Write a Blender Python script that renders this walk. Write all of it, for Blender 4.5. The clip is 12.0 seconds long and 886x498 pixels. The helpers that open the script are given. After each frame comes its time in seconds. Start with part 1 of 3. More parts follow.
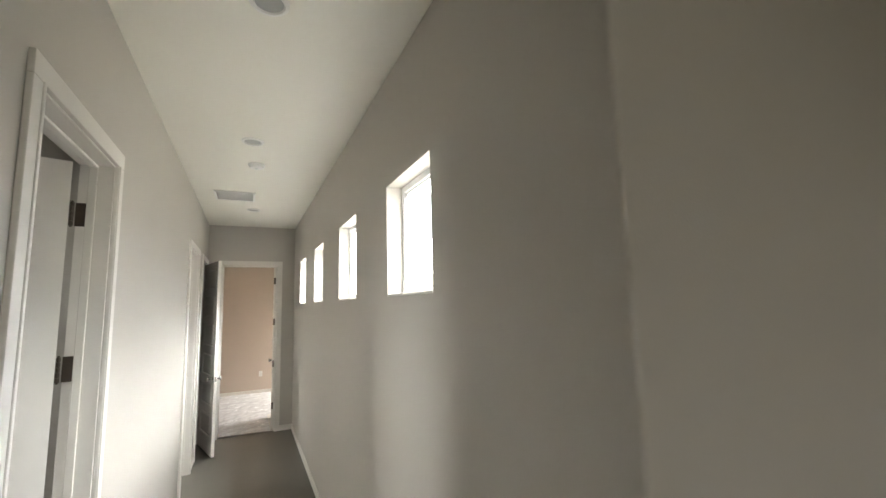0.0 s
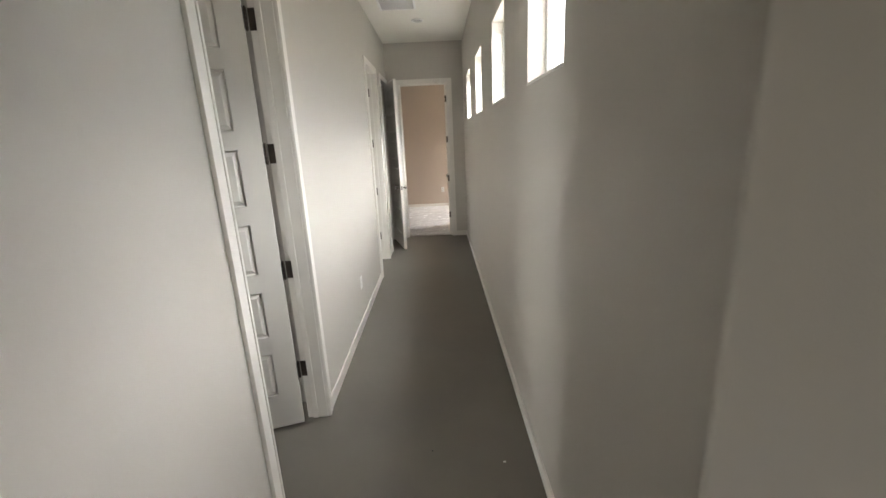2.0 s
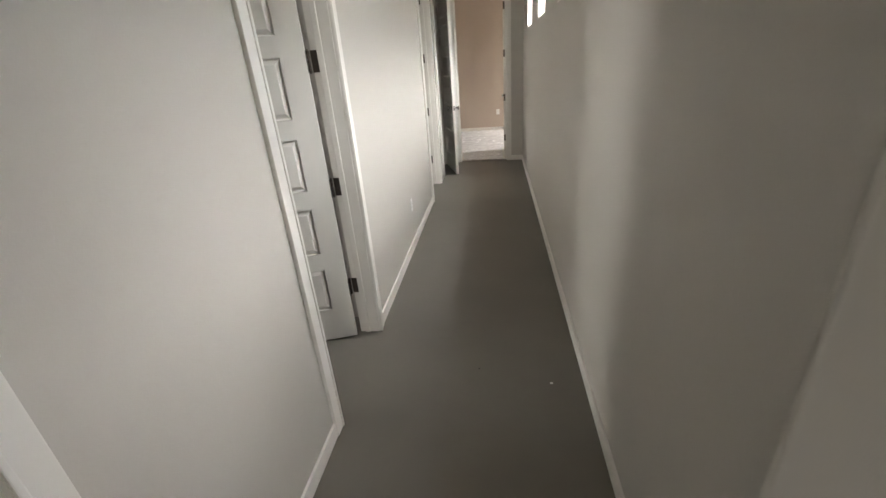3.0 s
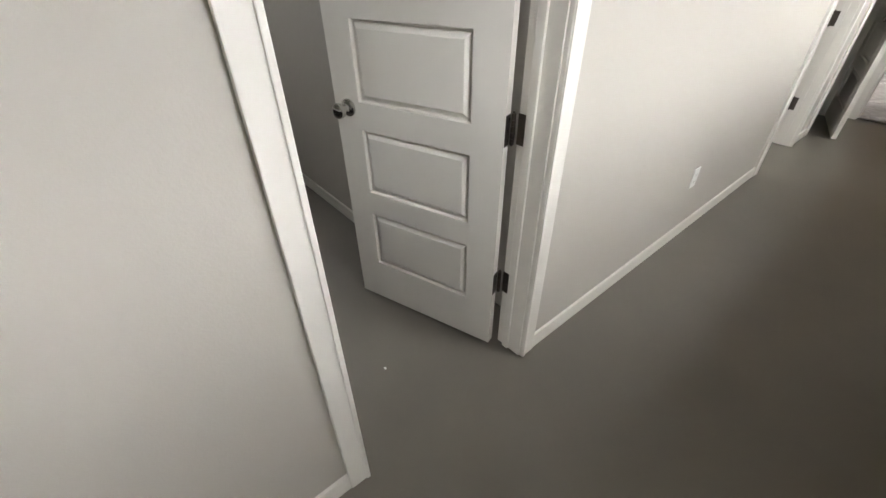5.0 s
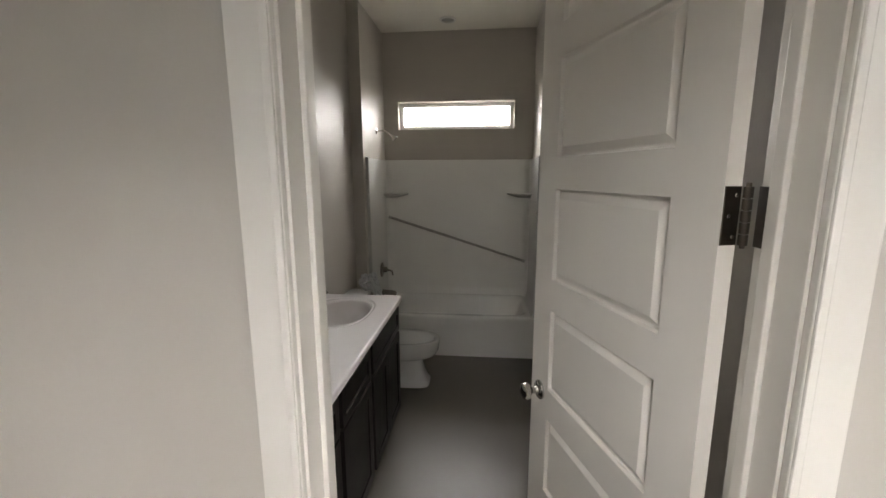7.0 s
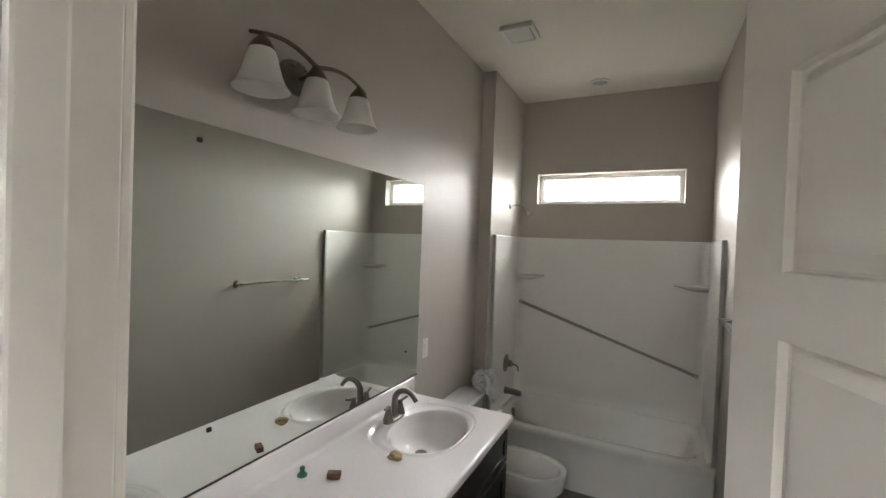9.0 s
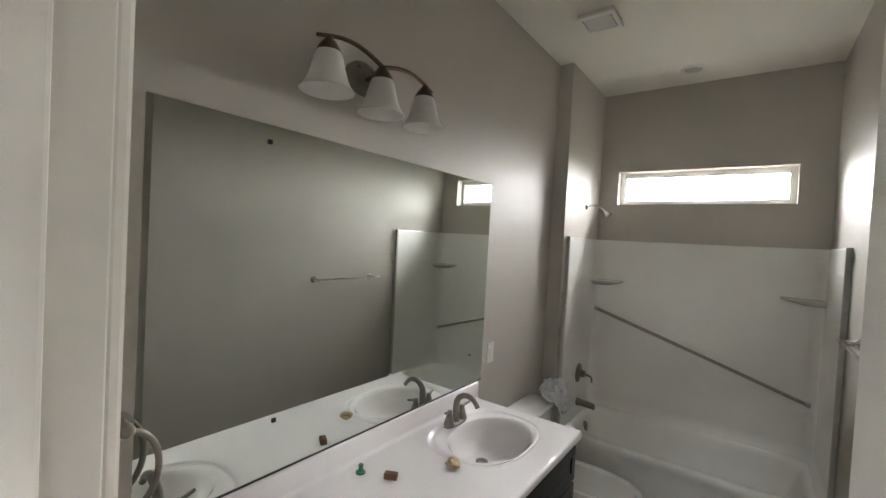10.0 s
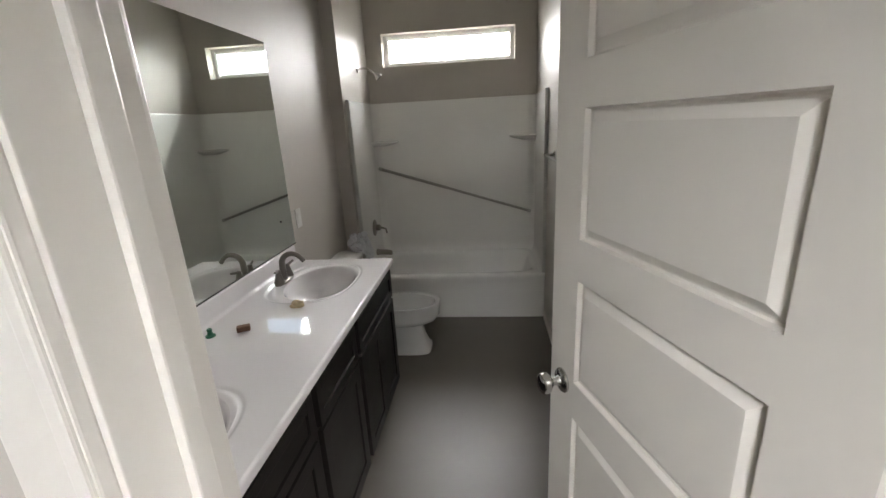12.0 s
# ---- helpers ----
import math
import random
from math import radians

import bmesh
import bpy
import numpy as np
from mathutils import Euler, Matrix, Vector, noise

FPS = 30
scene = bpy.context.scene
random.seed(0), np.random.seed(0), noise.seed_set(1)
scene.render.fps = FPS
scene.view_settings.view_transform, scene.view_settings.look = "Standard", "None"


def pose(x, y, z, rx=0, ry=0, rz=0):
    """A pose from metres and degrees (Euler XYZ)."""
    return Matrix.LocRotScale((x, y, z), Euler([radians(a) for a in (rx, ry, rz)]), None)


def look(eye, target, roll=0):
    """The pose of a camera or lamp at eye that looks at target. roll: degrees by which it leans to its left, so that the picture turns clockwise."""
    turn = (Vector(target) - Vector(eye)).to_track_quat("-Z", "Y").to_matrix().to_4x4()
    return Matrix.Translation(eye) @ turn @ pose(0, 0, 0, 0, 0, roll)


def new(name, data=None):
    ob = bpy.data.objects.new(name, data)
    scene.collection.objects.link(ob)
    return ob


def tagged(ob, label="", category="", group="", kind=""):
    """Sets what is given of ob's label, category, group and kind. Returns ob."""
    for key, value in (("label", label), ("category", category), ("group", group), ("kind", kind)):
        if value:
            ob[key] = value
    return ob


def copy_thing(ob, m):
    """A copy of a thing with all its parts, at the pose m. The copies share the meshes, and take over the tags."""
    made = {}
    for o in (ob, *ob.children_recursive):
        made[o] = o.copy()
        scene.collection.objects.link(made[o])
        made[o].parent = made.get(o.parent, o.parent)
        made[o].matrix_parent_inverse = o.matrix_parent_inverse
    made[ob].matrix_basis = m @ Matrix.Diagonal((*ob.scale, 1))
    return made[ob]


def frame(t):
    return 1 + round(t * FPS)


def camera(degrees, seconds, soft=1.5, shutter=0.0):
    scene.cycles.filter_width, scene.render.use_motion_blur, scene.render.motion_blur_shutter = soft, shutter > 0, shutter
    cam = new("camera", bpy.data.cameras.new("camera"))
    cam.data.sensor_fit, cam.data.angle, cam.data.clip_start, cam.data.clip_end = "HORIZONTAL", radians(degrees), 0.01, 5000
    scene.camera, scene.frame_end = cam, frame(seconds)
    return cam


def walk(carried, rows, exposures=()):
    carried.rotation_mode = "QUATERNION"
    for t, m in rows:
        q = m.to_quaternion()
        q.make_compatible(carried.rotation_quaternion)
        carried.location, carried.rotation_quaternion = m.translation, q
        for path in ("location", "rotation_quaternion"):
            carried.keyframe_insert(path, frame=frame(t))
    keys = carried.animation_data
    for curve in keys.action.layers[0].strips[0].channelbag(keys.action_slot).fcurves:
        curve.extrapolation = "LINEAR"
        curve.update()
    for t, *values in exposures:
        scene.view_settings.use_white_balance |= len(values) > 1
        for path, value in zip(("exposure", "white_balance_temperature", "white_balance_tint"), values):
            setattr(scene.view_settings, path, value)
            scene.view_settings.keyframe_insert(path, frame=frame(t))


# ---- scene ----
cam = camera(93.4, 12.0)
PATH = [
    (0, (0.545, -1.458, 1.817), (1.386, 0.339, 2.072), -1.6),
    (0.5, (0.655, -1.419, 1.813), (1.19, 0.502, 1.958), -0.4),
    (1, (0.701, -1.421, 1.773), (1.023, 0.552, 1.711), -0.9),
    (1.5, (0.738, -1.459, 1.706), (0.901, 0.512, 1.408), -1.6),
    (2, (0.755, -1.494, 1.639), (0.759, 0.438, 1.12), -2.7),
    (2.5, (0.761, -1.503, 1.594), (0.618, 0.364, 0.891), -3.6),
    (2.7, (0.762, -1.487, 1.578), (0.564, 0.353, 0.821), -3.9),
    (4.3, (0.745, -0.678, 1.474), (-0.009, 0.863, 0.445), -3.2),
    (4.5, (0.779, -0.541, 1.476), (-0.145, 0.874, 0.407), -2.1),
    (5, (0.704, -0.252, 1.427), (-0.539, 0.783, 0.251), -0.7),
    (5.5, (0.657, -0.002, 1.438), (-0.905, 0.544, 0.315), -3.6),
    (6, (0.654, 0.185, 1.501), (-1.125, 0.326, 0.598), -3.5),
    (6.5, (0.639, 0.264, 1.593), (-1.268, 0.162, 0.997), -1.8),
    (7, (0.616, 0.295, 1.665), (-1.344, 0.1, 1.313), -0.2),
    (7.2, (0.612, 0.299, 1.688), (-1.356, 0.074, 1.411), 0.2),
    (8.8, (0.087, 0.34, 1.736), (-1.751, -0.448, 1.696), 1.8),
    (9, (0.047, 0.343, 1.739), (-1.746, -0.543, 1.706), 2.1),
    (9.5, (-0.013, 0.358, 1.749), (-1.668, -0.764, 1.716), 2.8),
    (10, (-0.026, 0.351, 1.745), (-1.633, -0.838, 1.697), 3.1),
    (10.5, (-0.024, 0.352, 1.745), (-1.698, -0.737, 1.653), 2.8),
    (11, (0.006, 0.353, 1.724), (-1.784, -0.517, 1.525), 1.5),
    (11.5, (0.095, 0.326, 1.662), (-1.784, -0.253, 1.296), -0.9),
    (12, (0.248, 0.302, 1.603), (-1.656, 0.091, 1.03), -3.1),
]
walk(cam, [(t, look(eye, target, roll)) for t, eye, target, roll in PATH], exposures=((0.0, 4.15, 6950, 10), (2.5, 3.83, 7000, 12), (5.0, 3.78, 7000, 12), (6.0, 3.38, 7200, 14), (7.0, 3.36, 7400, 15), (9.0, 3.94, 7150, 14), (11.0, 4.04, 7000, 13), (12.0, 3.80, 7050, 14)))

# ---- world, sun, exposure ----
SKY = bpy.data.worlds.new("sky")
scene.world = SKY
SKY.use_nodes = True
sky_nodes = SKY.node_tree.nodes
sky_tex = sky_nodes.new("ShaderNodeTexSky")
sky_tex.sky_type = "NISHITA"
sky_tex.sun_disc = False
sky_tex.sun_elevation = radians(52)
sky_tex.sun_rotation = radians(0)
sky_tex.dust_density = 3.0
SKY.node_tree.links.new(sky_tex.outputs[0], sky_nodes["Background"].inputs[0])
sky_nodes["Background"].inputs[1].default_value = 0.07

sun_data = bpy.data.lights.new("sun", "SUN")
sun_data.energy, sun_data.angle, sun_data.color = 2.5, radians(0.6), (1.0, 0.95, 0.88)
sun = new("sun", sun_data)
sun.matrix_world = look((0, 20, 25), (0, 0, 0))


def window_light(name, eye, target, width, height, watts, color=(0.93, 0.97, 1.0)):
    """An added area lamp outside a window, standing in for sky light."""
    d = bpy.data.lights.new(name, "AREA")
    d.shape, d.size, d.size_y, d.energy, d.color = "RECTANGLE", width, height, watts, color
    ob = new(name, d)
    ob.matrix_world = look(eye, target)
    return ob


# added lamps above each opening, on top of the sky itself
window_light("hall_sky", (2.9, 0.0, 3.6), (1.2, 0.34, 2.1), 1.0, 1.5, 19, (0.87, 0.928, 1.0))  # lamp set weaker and narrower, as the wing of the house shades half of it
for y in (1.62, 2.99, 4.34):
    window_light("hall_sky", (2.9, y, 4.1), (1.2, y, 2.1), 1.4, 1.8, 54, (0.87, 0.928, 1.0))
window_light("bath_sky", (-5.45, -0.013, 3.02), (-3.76, -0.013, 2.24), 1.9, 1.7, 60, (0.89, 0.94, 1.0))
window_light("far_room_sky", (4.4, 7.5, 2.9), (3.2, 7.5, 1.4), 1.8, 1.4, 26, (1.0, 0.98, 0.95))
window_light("bedroom_sky", (-4.2, 3.05, 2.9), (-3.0, 3.05, 1.4), 1.6, 1.4, 11, (0.95, 0.97, 1.0))
window_light("room_sky", (1.5, -7.4, 2.6), (1.5, -6.0, 1.3), 2.0, 1.6, 7.0, (1.0, 0.94, 0.88))

# ---- materials ----
def mat(name, color, rough=0.5, metal=0.0, scale=8.0, vary=0.08, bump=0.0, bump_scale=120.0, spec=0.5, coat=0.0, trans=0.0, rough_vary=0.08):
    m = bpy.data.materials.new(name)
    m.use_nodes = True
    nt = m.node_tree
    b = nt.nodes["Principled BSDF"]
    tc = nt.nodes.new("ShaderNodeTexCoord")
    n1 = nt.nodes.new("ShaderNodeTexNoise")
    n1.inputs["Scale"].default_value, n1.inputs["Detail"].default_value = scale, 5
    nt.links.new(tc.outputs["Object"], n1.inputs["Vector"])
    n2 = nt.nodes.new("ShaderNodeTexNoise")
    n2.inputs["Scale"].default_value, n2.inputs["Detail"].default_value = bump_scale, 3
    nt.links.new(tc.outputs["Object"], n2.inputs["Vector"])
    mix = nt.nodes.new("ShaderNodeMix")
    mix.data_type = "RGBA"
    nt.links.new(n1.outputs["Fac"], mix.inputs["Factor"])
    mix.inputs["A"].default_value = (*[c * (1 - vary) for c in color], 1)
    mix.inputs["B"].default_value = (*[min(1, c * (1 + vary)) for c in color], 1)
    nt.links.new(mix.outputs["Result"], b.inputs["Base Color"])
    rr = nt.nodes.new("ShaderNodeMapRange")
    rr.inputs["To Min"].default_value, rr.inputs["To Max"].default_value = max(0.02, rough - rough_vary), min(1, rough + rough_vary)
    nt.links.new(n1.outputs["Fac"], rr.inputs["Value"])
    nt.links.new(rr.outputs["Result"], b.inputs["Roughness"])
    b.inputs["Metallic"].default_value = metal
    b.inputs["Specular IOR Level"].default_value = spec
    b.inputs["Coat Weight"].default_value = coat
    b.inputs["Transmission Weight"].default_value = trans
    if bump:
        bp = nt.nodes.new("ShaderNodeBump")
        bp.inputs["Strength"].default_value, bp.inputs["Distance"].default_value = bump, 0.002
        nt.links.new(n2.outputs["Fac"], bp.inputs["Height"])
        nt.links.new(bp.outputs["Normal"], b.inputs["Normal"])
    return m


WALL = mat("greige_wall_paint", (0.502, 0.471, 0.424), 0.54, scale=1.3, vary=0.03, bump=0.25, bump_scale=140, spec=0.35)
WALL_FAR = mat("tan_wall_paint", (0.47, 0.38, 0.31), 0.55, scale=1.3, vary=0.03, bump=0.25, bump_scale=140)
CEIL = mat("white_ceiling_paint", (0.78, 0.755, 0.685), 0.8, scale=1.5, vary=0.02, bump=0.35, bump_scale=90)
TRIM = mat("white_trim_enamel", (0.72, 0.69, 0.64), 0.38, scale=3, vary=0.03, bump=0.08, bump_scale=60)
DOORP = mat("off_white_door_enamel", (0.78, 0.745, 0.69), 0.34, scale=4, vary=0.025, bump=0.06, bump_scale=200)
FLOOR = mat("grey_brown_sealed_floor", (0.146, 0.132, 0.110), 0.36, scale=2.2, vary=0.16, bump=0.10, bump_scale=70, rough_vary=0.03, spec=0.38)
CARPET = mat("pale_carpet", (0.55, 0.52, 0.49), 0.95, scale=9, vary=0.1, bump=0.9, bump_scale=260)
FILM = mat("wrinkled_plastic_film", (0.66, 0.66, 0.68), 0.25, scale=6, vary=0.05, bump=0.12, bump_scale=30)
NICKEL = mat("brushed_nickel", (0.25, 0.23, 0.205), 0.3, 1.0, scale=30, vary=0.08, bump=0.1, bump_scale=300)
CHROME = mat("polished_nickel", (0.55, 0.54, 0.52), 0.14, 1.0, scale=20, vary=0.05)
BRONZE = mat("dark_bronze_metal", (0.17, 0.13, 0.10), 0.38, 1.0, scale=30, vary=0.12)
ROD = mat("grey_painted_steel", (0.33, 0.32, 0.30), 0.38, 0.4, scale=30, vary=0.08)
HINGE = mat("satin_hinge_steel", (0.12, 0.102, 0.088), 0.35, 1.0, scale=40, vary=0.12)
# near-black colour standing for the shade up inside the vents
VENT_SHADE = mat("vent_shade_backing", (0.06, 0.06, 0.058), 0.6, scale=10)
DARK = mat("dark_gap", (0.02, 0.018, 0.016), 0.7, scale=10)
MARBLE = mat("white_cultured_marble", (0.80, 0.772, 0.77), 0.035, scale=3, vary=0.02, rough_vary=0.015)
PORCELAIN = mat("white_porcelain", (0.78, 0.78, 0.76), 0.10, scale=5, vary=0.015, coat=0.4, rough_vary=0.02)
ACRYLIC = mat("white_acrylic", (0.86, 0.86, 0.83), 0.18, scale=2, vary=0.02, rough_vary=0.05)
EDGE = mat("flange_shade_and_cap_grey", (0.48, 0.48, 0.455), 0.4, scale=6, vary=0.05)
ESPRESSO = mat("espresso_stained_wood", (0.012, 0.009, 0.008), 0.40, scale=6, vary=0.3, bump=0.15, bump_scale=90, spec=0.32)
VINYL = mat("white_vinyl_window", (0.78, 0.78, 0.76), 0.35, scale=5, vary=0.02)
SHADE = mat("frosted_alabaster_glass", (0.84, 0.83, 0.79), 0.35, scale=14, vary=0.08, trans=0.18)
LENS = mat("recess_shaded_lens", (0.40, 0.40, 0.385), 0.4, scale=20, vary=0.05)
PLASTIC = mat("white_plastic", (0.76, 0.75, 0.72), 0.4, scale=8, vary=0.02)
# darker than the white plastic: slat and fan housing shade is in this grey
GREY_GRILLE = mat("shadowed_grille", (0.60, 0.60, 0.58), 0.5, scale=8, vary=0.05)
GREEN = mat("green_plastic", (0.02, 0.14, 0.08), 0.4, scale=40, vary=0.15)
BROWN = mat("brown_cork", (0.16, 0.085, 0.05), 0.75, scale=60, vary=0.3, bump=0.5)
TAN = mat("crumpled_tan_paper", (0.42, 0.33, 0.20), 0.7, scale=40, vary=0.2, bump=0.5)
BLACK = mat("black_rubber", (0.012, 0.012, 0.012), 0.6, scale=20)
STUCCO = mat("tan_stucco", (0.50, 0.42, 0.32), 0.85, scale=6, vary=0.08, bump=0.5, bump_scale=60)
SHINGLE = mat("grey_shingle", (0.16, 0.155, 0.15), 0.9, scale=10, vary=0.25, bump=0.5, bump_scale=40)
GRASS = mat("dry_lawn", (0.15, 0.135, 0.085), 0.95, scale=3, vary=0.3, bump=0.8, bump_scale=40)

MIRROR = bpy.data.materials.new("silvered_mirror")
MIRROR.use_nodes = True
mb = MIRROR.node_tree.nodes["Principled BSDF"]
mb.inputs["Base Color"].default_value = (0.80, 0.84, 0.80, 1)
mb.inputs["Metallic"].default_value, mb.inputs["Roughness"].default_value = 1.0, 0.015


def clear(name, tint, rough):
    m = bpy.data.materials.new(name)
    m.use_nodes = True
    b = m.node_tree.nodes["Principled BSDF"]
    b.inputs["Base Color"].default_value = (*tint, 1)
    b.inputs["Transmission Weight"].default_value, b.inputs["Roughness"].default_value, b.inputs["IOR"].default_value = 1.0, rough, 1.45
    return m


GLASS = clear("window_glass", (0.97, 0.99, 0.98), 0.0)
BAG = clear("clear_poly_bag", (0.93, 0.95, 0.97), 0.12)
BAG.node_tree.nodes["Principled BSDF"].inputs["IOR"].default_value = 1.2
BAG.node_tree.nodes["Principled BSDF"].inputs["Transmission Weight"].default_value = 0.25


# ---- mesh helpers ----
def box(bm, x0, y0, z0, x1, y1, z1, bevel=0.0):
    r = bmesh.ops.create_cube(bm, size=1.0)
    vs = r["verts"]
    for v in vs:
        v.co = Vector(((x0 + x1) / 2 + v.co.x * (x1 - x0), (y0 + y1) / 2 + v.co.y * (y1 - y0), (z0 + z1) / 2 + v.co.z * (z1 - z0)))
    if bevel:
        es = list({e for v in vs for e in v.link_edges})
        bmesh.ops.bevel(bm, geom=es, offset=bevel, segments=2, affect="EDGES", profile=0.6)
    return bm


def boxes(*rows, bevel=0.0):
    bm = bmesh.new()
    for r in rows:
        box(bm, *r, bevel=bevel)
    return bm


def loft(bm, rings, cap0=False, cap1=False):
    """Skins closed rings of equal count, each a list of points."""
    vr = [[bm.verts.new(p) for p in r] for r in rings]
    n = len(vr[0])
    for a, b in zip(vr, vr[1:]):
        for i in range(n):
            bm.faces.new((a[i], a[(i + 1) % n], b[(i + 1) % n], b[i]))
    if cap0:
        bm.faces.new(vr[0][::-1])
    if cap1:
        bm.faces.new(vr[-1])
    return bm


def ellipse(cx, cy, z, a, b, n=32, power=2.0):
    out = []
    for i in range(n):
        t = 2 * math.pi * i / n
        c, s = math.cos(t), math.sin(t)
        out.append(Vector((cx + a * math.copysign(abs(c) ** (2 / power), c), cy + b * math.copysign(abs(s) ** (2 / power), s), z)))
    return out


def lathe(bm, profile, n=24, m=Matrix(), cap=True):
    rings = [[m @ Vector((r * math.cos(2 * math.pi * i / n), r * math.sin(2 * math.pi * i / n), z)) for i in range(n)] for r, z in profile]
    return loft(bm, rings, cap, cap)


def tube(bm, pts, r, n=10, r_end=None):
    pts = [Vector(p) for p in pts]
    rings, side = [], None
    for i, p in enumerate(pts):
        d = (pts[min(i + 1, len(pts) - 1)] - pts[max(i - 1, 0)]).normalized()
        if side is None:
            side = d.orthogonal().normalized()
        side = (side - d * side.dot(d)).normalized()
        up = d.cross(side)
        rad = r if r_end is None else r + (r_end - r) * i / (len(pts) - 1)
        rings.append([p + rad * (math.cos(2 * math.pi * k / n) * side + math.sin(2 * math.pi * k / n) * up) for k in range(n)])
    return loft(bm, rings, True, True)


def finish(bm, name, material, smooth=None):
    bmesh.ops.recalc_face_normals(bm, faces=bm.faces)
    me = bpy.data.meshes.new(name)
    bm.to_mesh(me)
    bm.free()
    me.materials.append(material)
    if smooth:
        me.shade_smooth()
        me.set_sharp_from_angle(angle=radians(smooth))
    return me


def part(name, bm, material, parent, label="", smooth=None):
    ob = new(name, finish(bm, name, material, smooth))
    ob.parent = parent
    return tagged(ob, label)


def thing(name, label, category, m=Matrix(), group="", kind=""):
    ob = new(name)
    ob.matrix_world = m
    return tagged(ob, label, category, group, kind)


def structure(name, bm, material, label="", category="", smooth=None):
    return tagged(new(name, finish(bm, name, material, smooth)), label, category, "", "structure")


def wall_along(axis, c0, c1, a0, a1, height, holes=()):
    """A wall between c0 and c1 across, running from a0 to a1; holes: (from, to, sill, head)."""
    bm = bmesh.new()

    def add(s, e, z0, z1):
        if e - s > 1e-4 and z1 - z0 > 1e-4:
            if axis == "y":
                box(bm, c0, s, z0, c1, e, z1)
            else:
                box(bm, s, c0, z0, e, c1, z1)
    at = a0
    for s, e, z0, z1 in sorted(holes):
        add(at, s, 0, height)
        add(s, e, 0, z0)
        add(s, e, z1, height)
        at = e
    add(at, a1, 0, height)
    return bm


# ---- plan ----
H = 3.05          # ceiling
XR = 1.20        # hall right wall
YE = 5.48         # hall end wall
YM = -0.845       # mirror wall
YR = 0.77         # bathroom wall beside the door
YA = -0.745       # tub alcove wall
XB = -3.76        # bathroom window wall
DH = 2.445        # door head
HALL_WINDOWS = ((0.045, 0.632), (1.33, 1.915), (2.70, 3.285), (4.05, 4.635))
WZ0, WZ1 = 1.855, 2.437
BW = (-0.595, 0.580, 2.117, 2.388)
J = 0.018
BATH, BED, CLOSET, NEAR, END = (0.0, 0.745), (3.42, 4.21), (4.63, 5.385), (-1.85, -1.07), (0.205, 0.945)

structure("floor", boxes((-3.9, -6.0, -0.12, 1.35, 9.4, 0), (1.35, -6.0, -0.12, 5.0, -0.74, 0), (1.35, 5.48, -0.12, 3.3, 9.4, 0)), FLOOR,
          "smooth grey-brown sealed floor through hall and bathroom", "floor")
structure("ceiling", boxes((-3.9, -6.0, H, 1.35, 9.4, H + 0.12), (1.35, -6.0, H, 5.0, -0.74, H + 0.12), (1.35, 5.48, H, 3.3, 9.4, H + 0.12)), CEIL,
          "white painted flat ceiling", "ceiling")
structure("wall_west", wall_along("y", -0.12, 0, -6.0, YE, H, [(a - J, b + J, 0, DH + J) for a, b in (BATH, BED, CLOSET, NEAR)]), WALL, "greige painted hall wall with doorways", "wall")
east = wall_along("y", XR, XR + 0.15, -0.878, YE, H, [(a, b, WZ0, WZ1) for a, b in HALL_WINDOWS])
nose = [(XR + 0.012 - 0.012 * math.cos(t), -0.878 - 0.012 * math.sin(t)) for t in [math.pi / 2 * k / 8 for k in range(9)]] + [(XR + 0.15, -0.89), (XR + 0.15, -0.878)]
loft(east, [[Vector((x, y, z)) for x, y in nose] for z in (0, H)], True, True)
structure("wall_east", east, WALL, "greige painted hall wall with four small square windows", "wall")
structure("wall_return", boxes((XR + 0.15, -0.89, 0, 5.0, -0.74, H)), WALL, "greige wall at the mouth of the hall", "wall")
structure("wall_end", wall_along("x", YE, YE + 0.12, -3.0, 3.3, H, [(END[0] - J, END[1] + J, 0, DH + J)]), WALL, "greige end wall of the hall with a doorway", "wall")
structure("wall_mirror", boxes((-2.96, YM - 0.12, 0, -0.12, YM, H), (XB, YM - 0.12, 0, -2.96, YA, H)), WALL, "greige bathroom wall behind the vanity stepping out at the tub", "wall")
# the set-back behind the door is unseen, added to keep the hinge gap dark
structure("wall_bath_side", boxes((XB, YR, 0, -0.95, YR + 0.24, H), (-0.95, YR + 0.14, 0, -0.12, YR + 0.24, H)), WALL, "greige bathroom wall opposite the vanity", "wall")
structure("wall_bath_window", wall_along("y", XB - 0.14, XB, YM - 0.12, YR + 0.24, H, [BW]), WALL, "greige bathroom end wall with a narrow high window", "wall")
structure("wall_bedroom", boxes((-3.0, 1.6, 0, -0.12, 1.72, H), (-3.0, 4.38, 0, -0.12, 4.50, H)), WALL, "greige side walls of a bedroom", "wall")
structure("wall_bedroom_window", wall_along("y", -3.12, -3.0, 1.6, 4.5, H, [(2.3, 3.8, 0.7, 2.2)]), WALL, "greige bedroom wall with an unseen added window", "wall")
structure("wall_closet", boxes((-0.95, 4.50, 0, -0.85, YE, H)), WALL, "closet back wall", "wall")
structure("wall_store", boxes((-1.2, -2.1, 0, -1.1, -0.965, H), (-1.1, -2.1, 0, -0.12, -2.0, H)), WALL, "closet walls near the hall mouth", "wall")
structure("wall_south", wall_along("x", -6.12, -6.0, -0.12, 5.0, H, [(0.5, 2.5, 0.1, 2.3)]), WALL, "greige room wall with an unseen added opening", "wall")
structure("wall_room_east", boxes((5.0, -6.12, 0, 5.12, -0.74, H)), WALL, "greige room wall", "wall")
structure("wall_far_north", boxes((-3.0, 8.62, 0, 3.3, 8.74, H)), WALL_FAR, "tan wall of the far room", "wall")
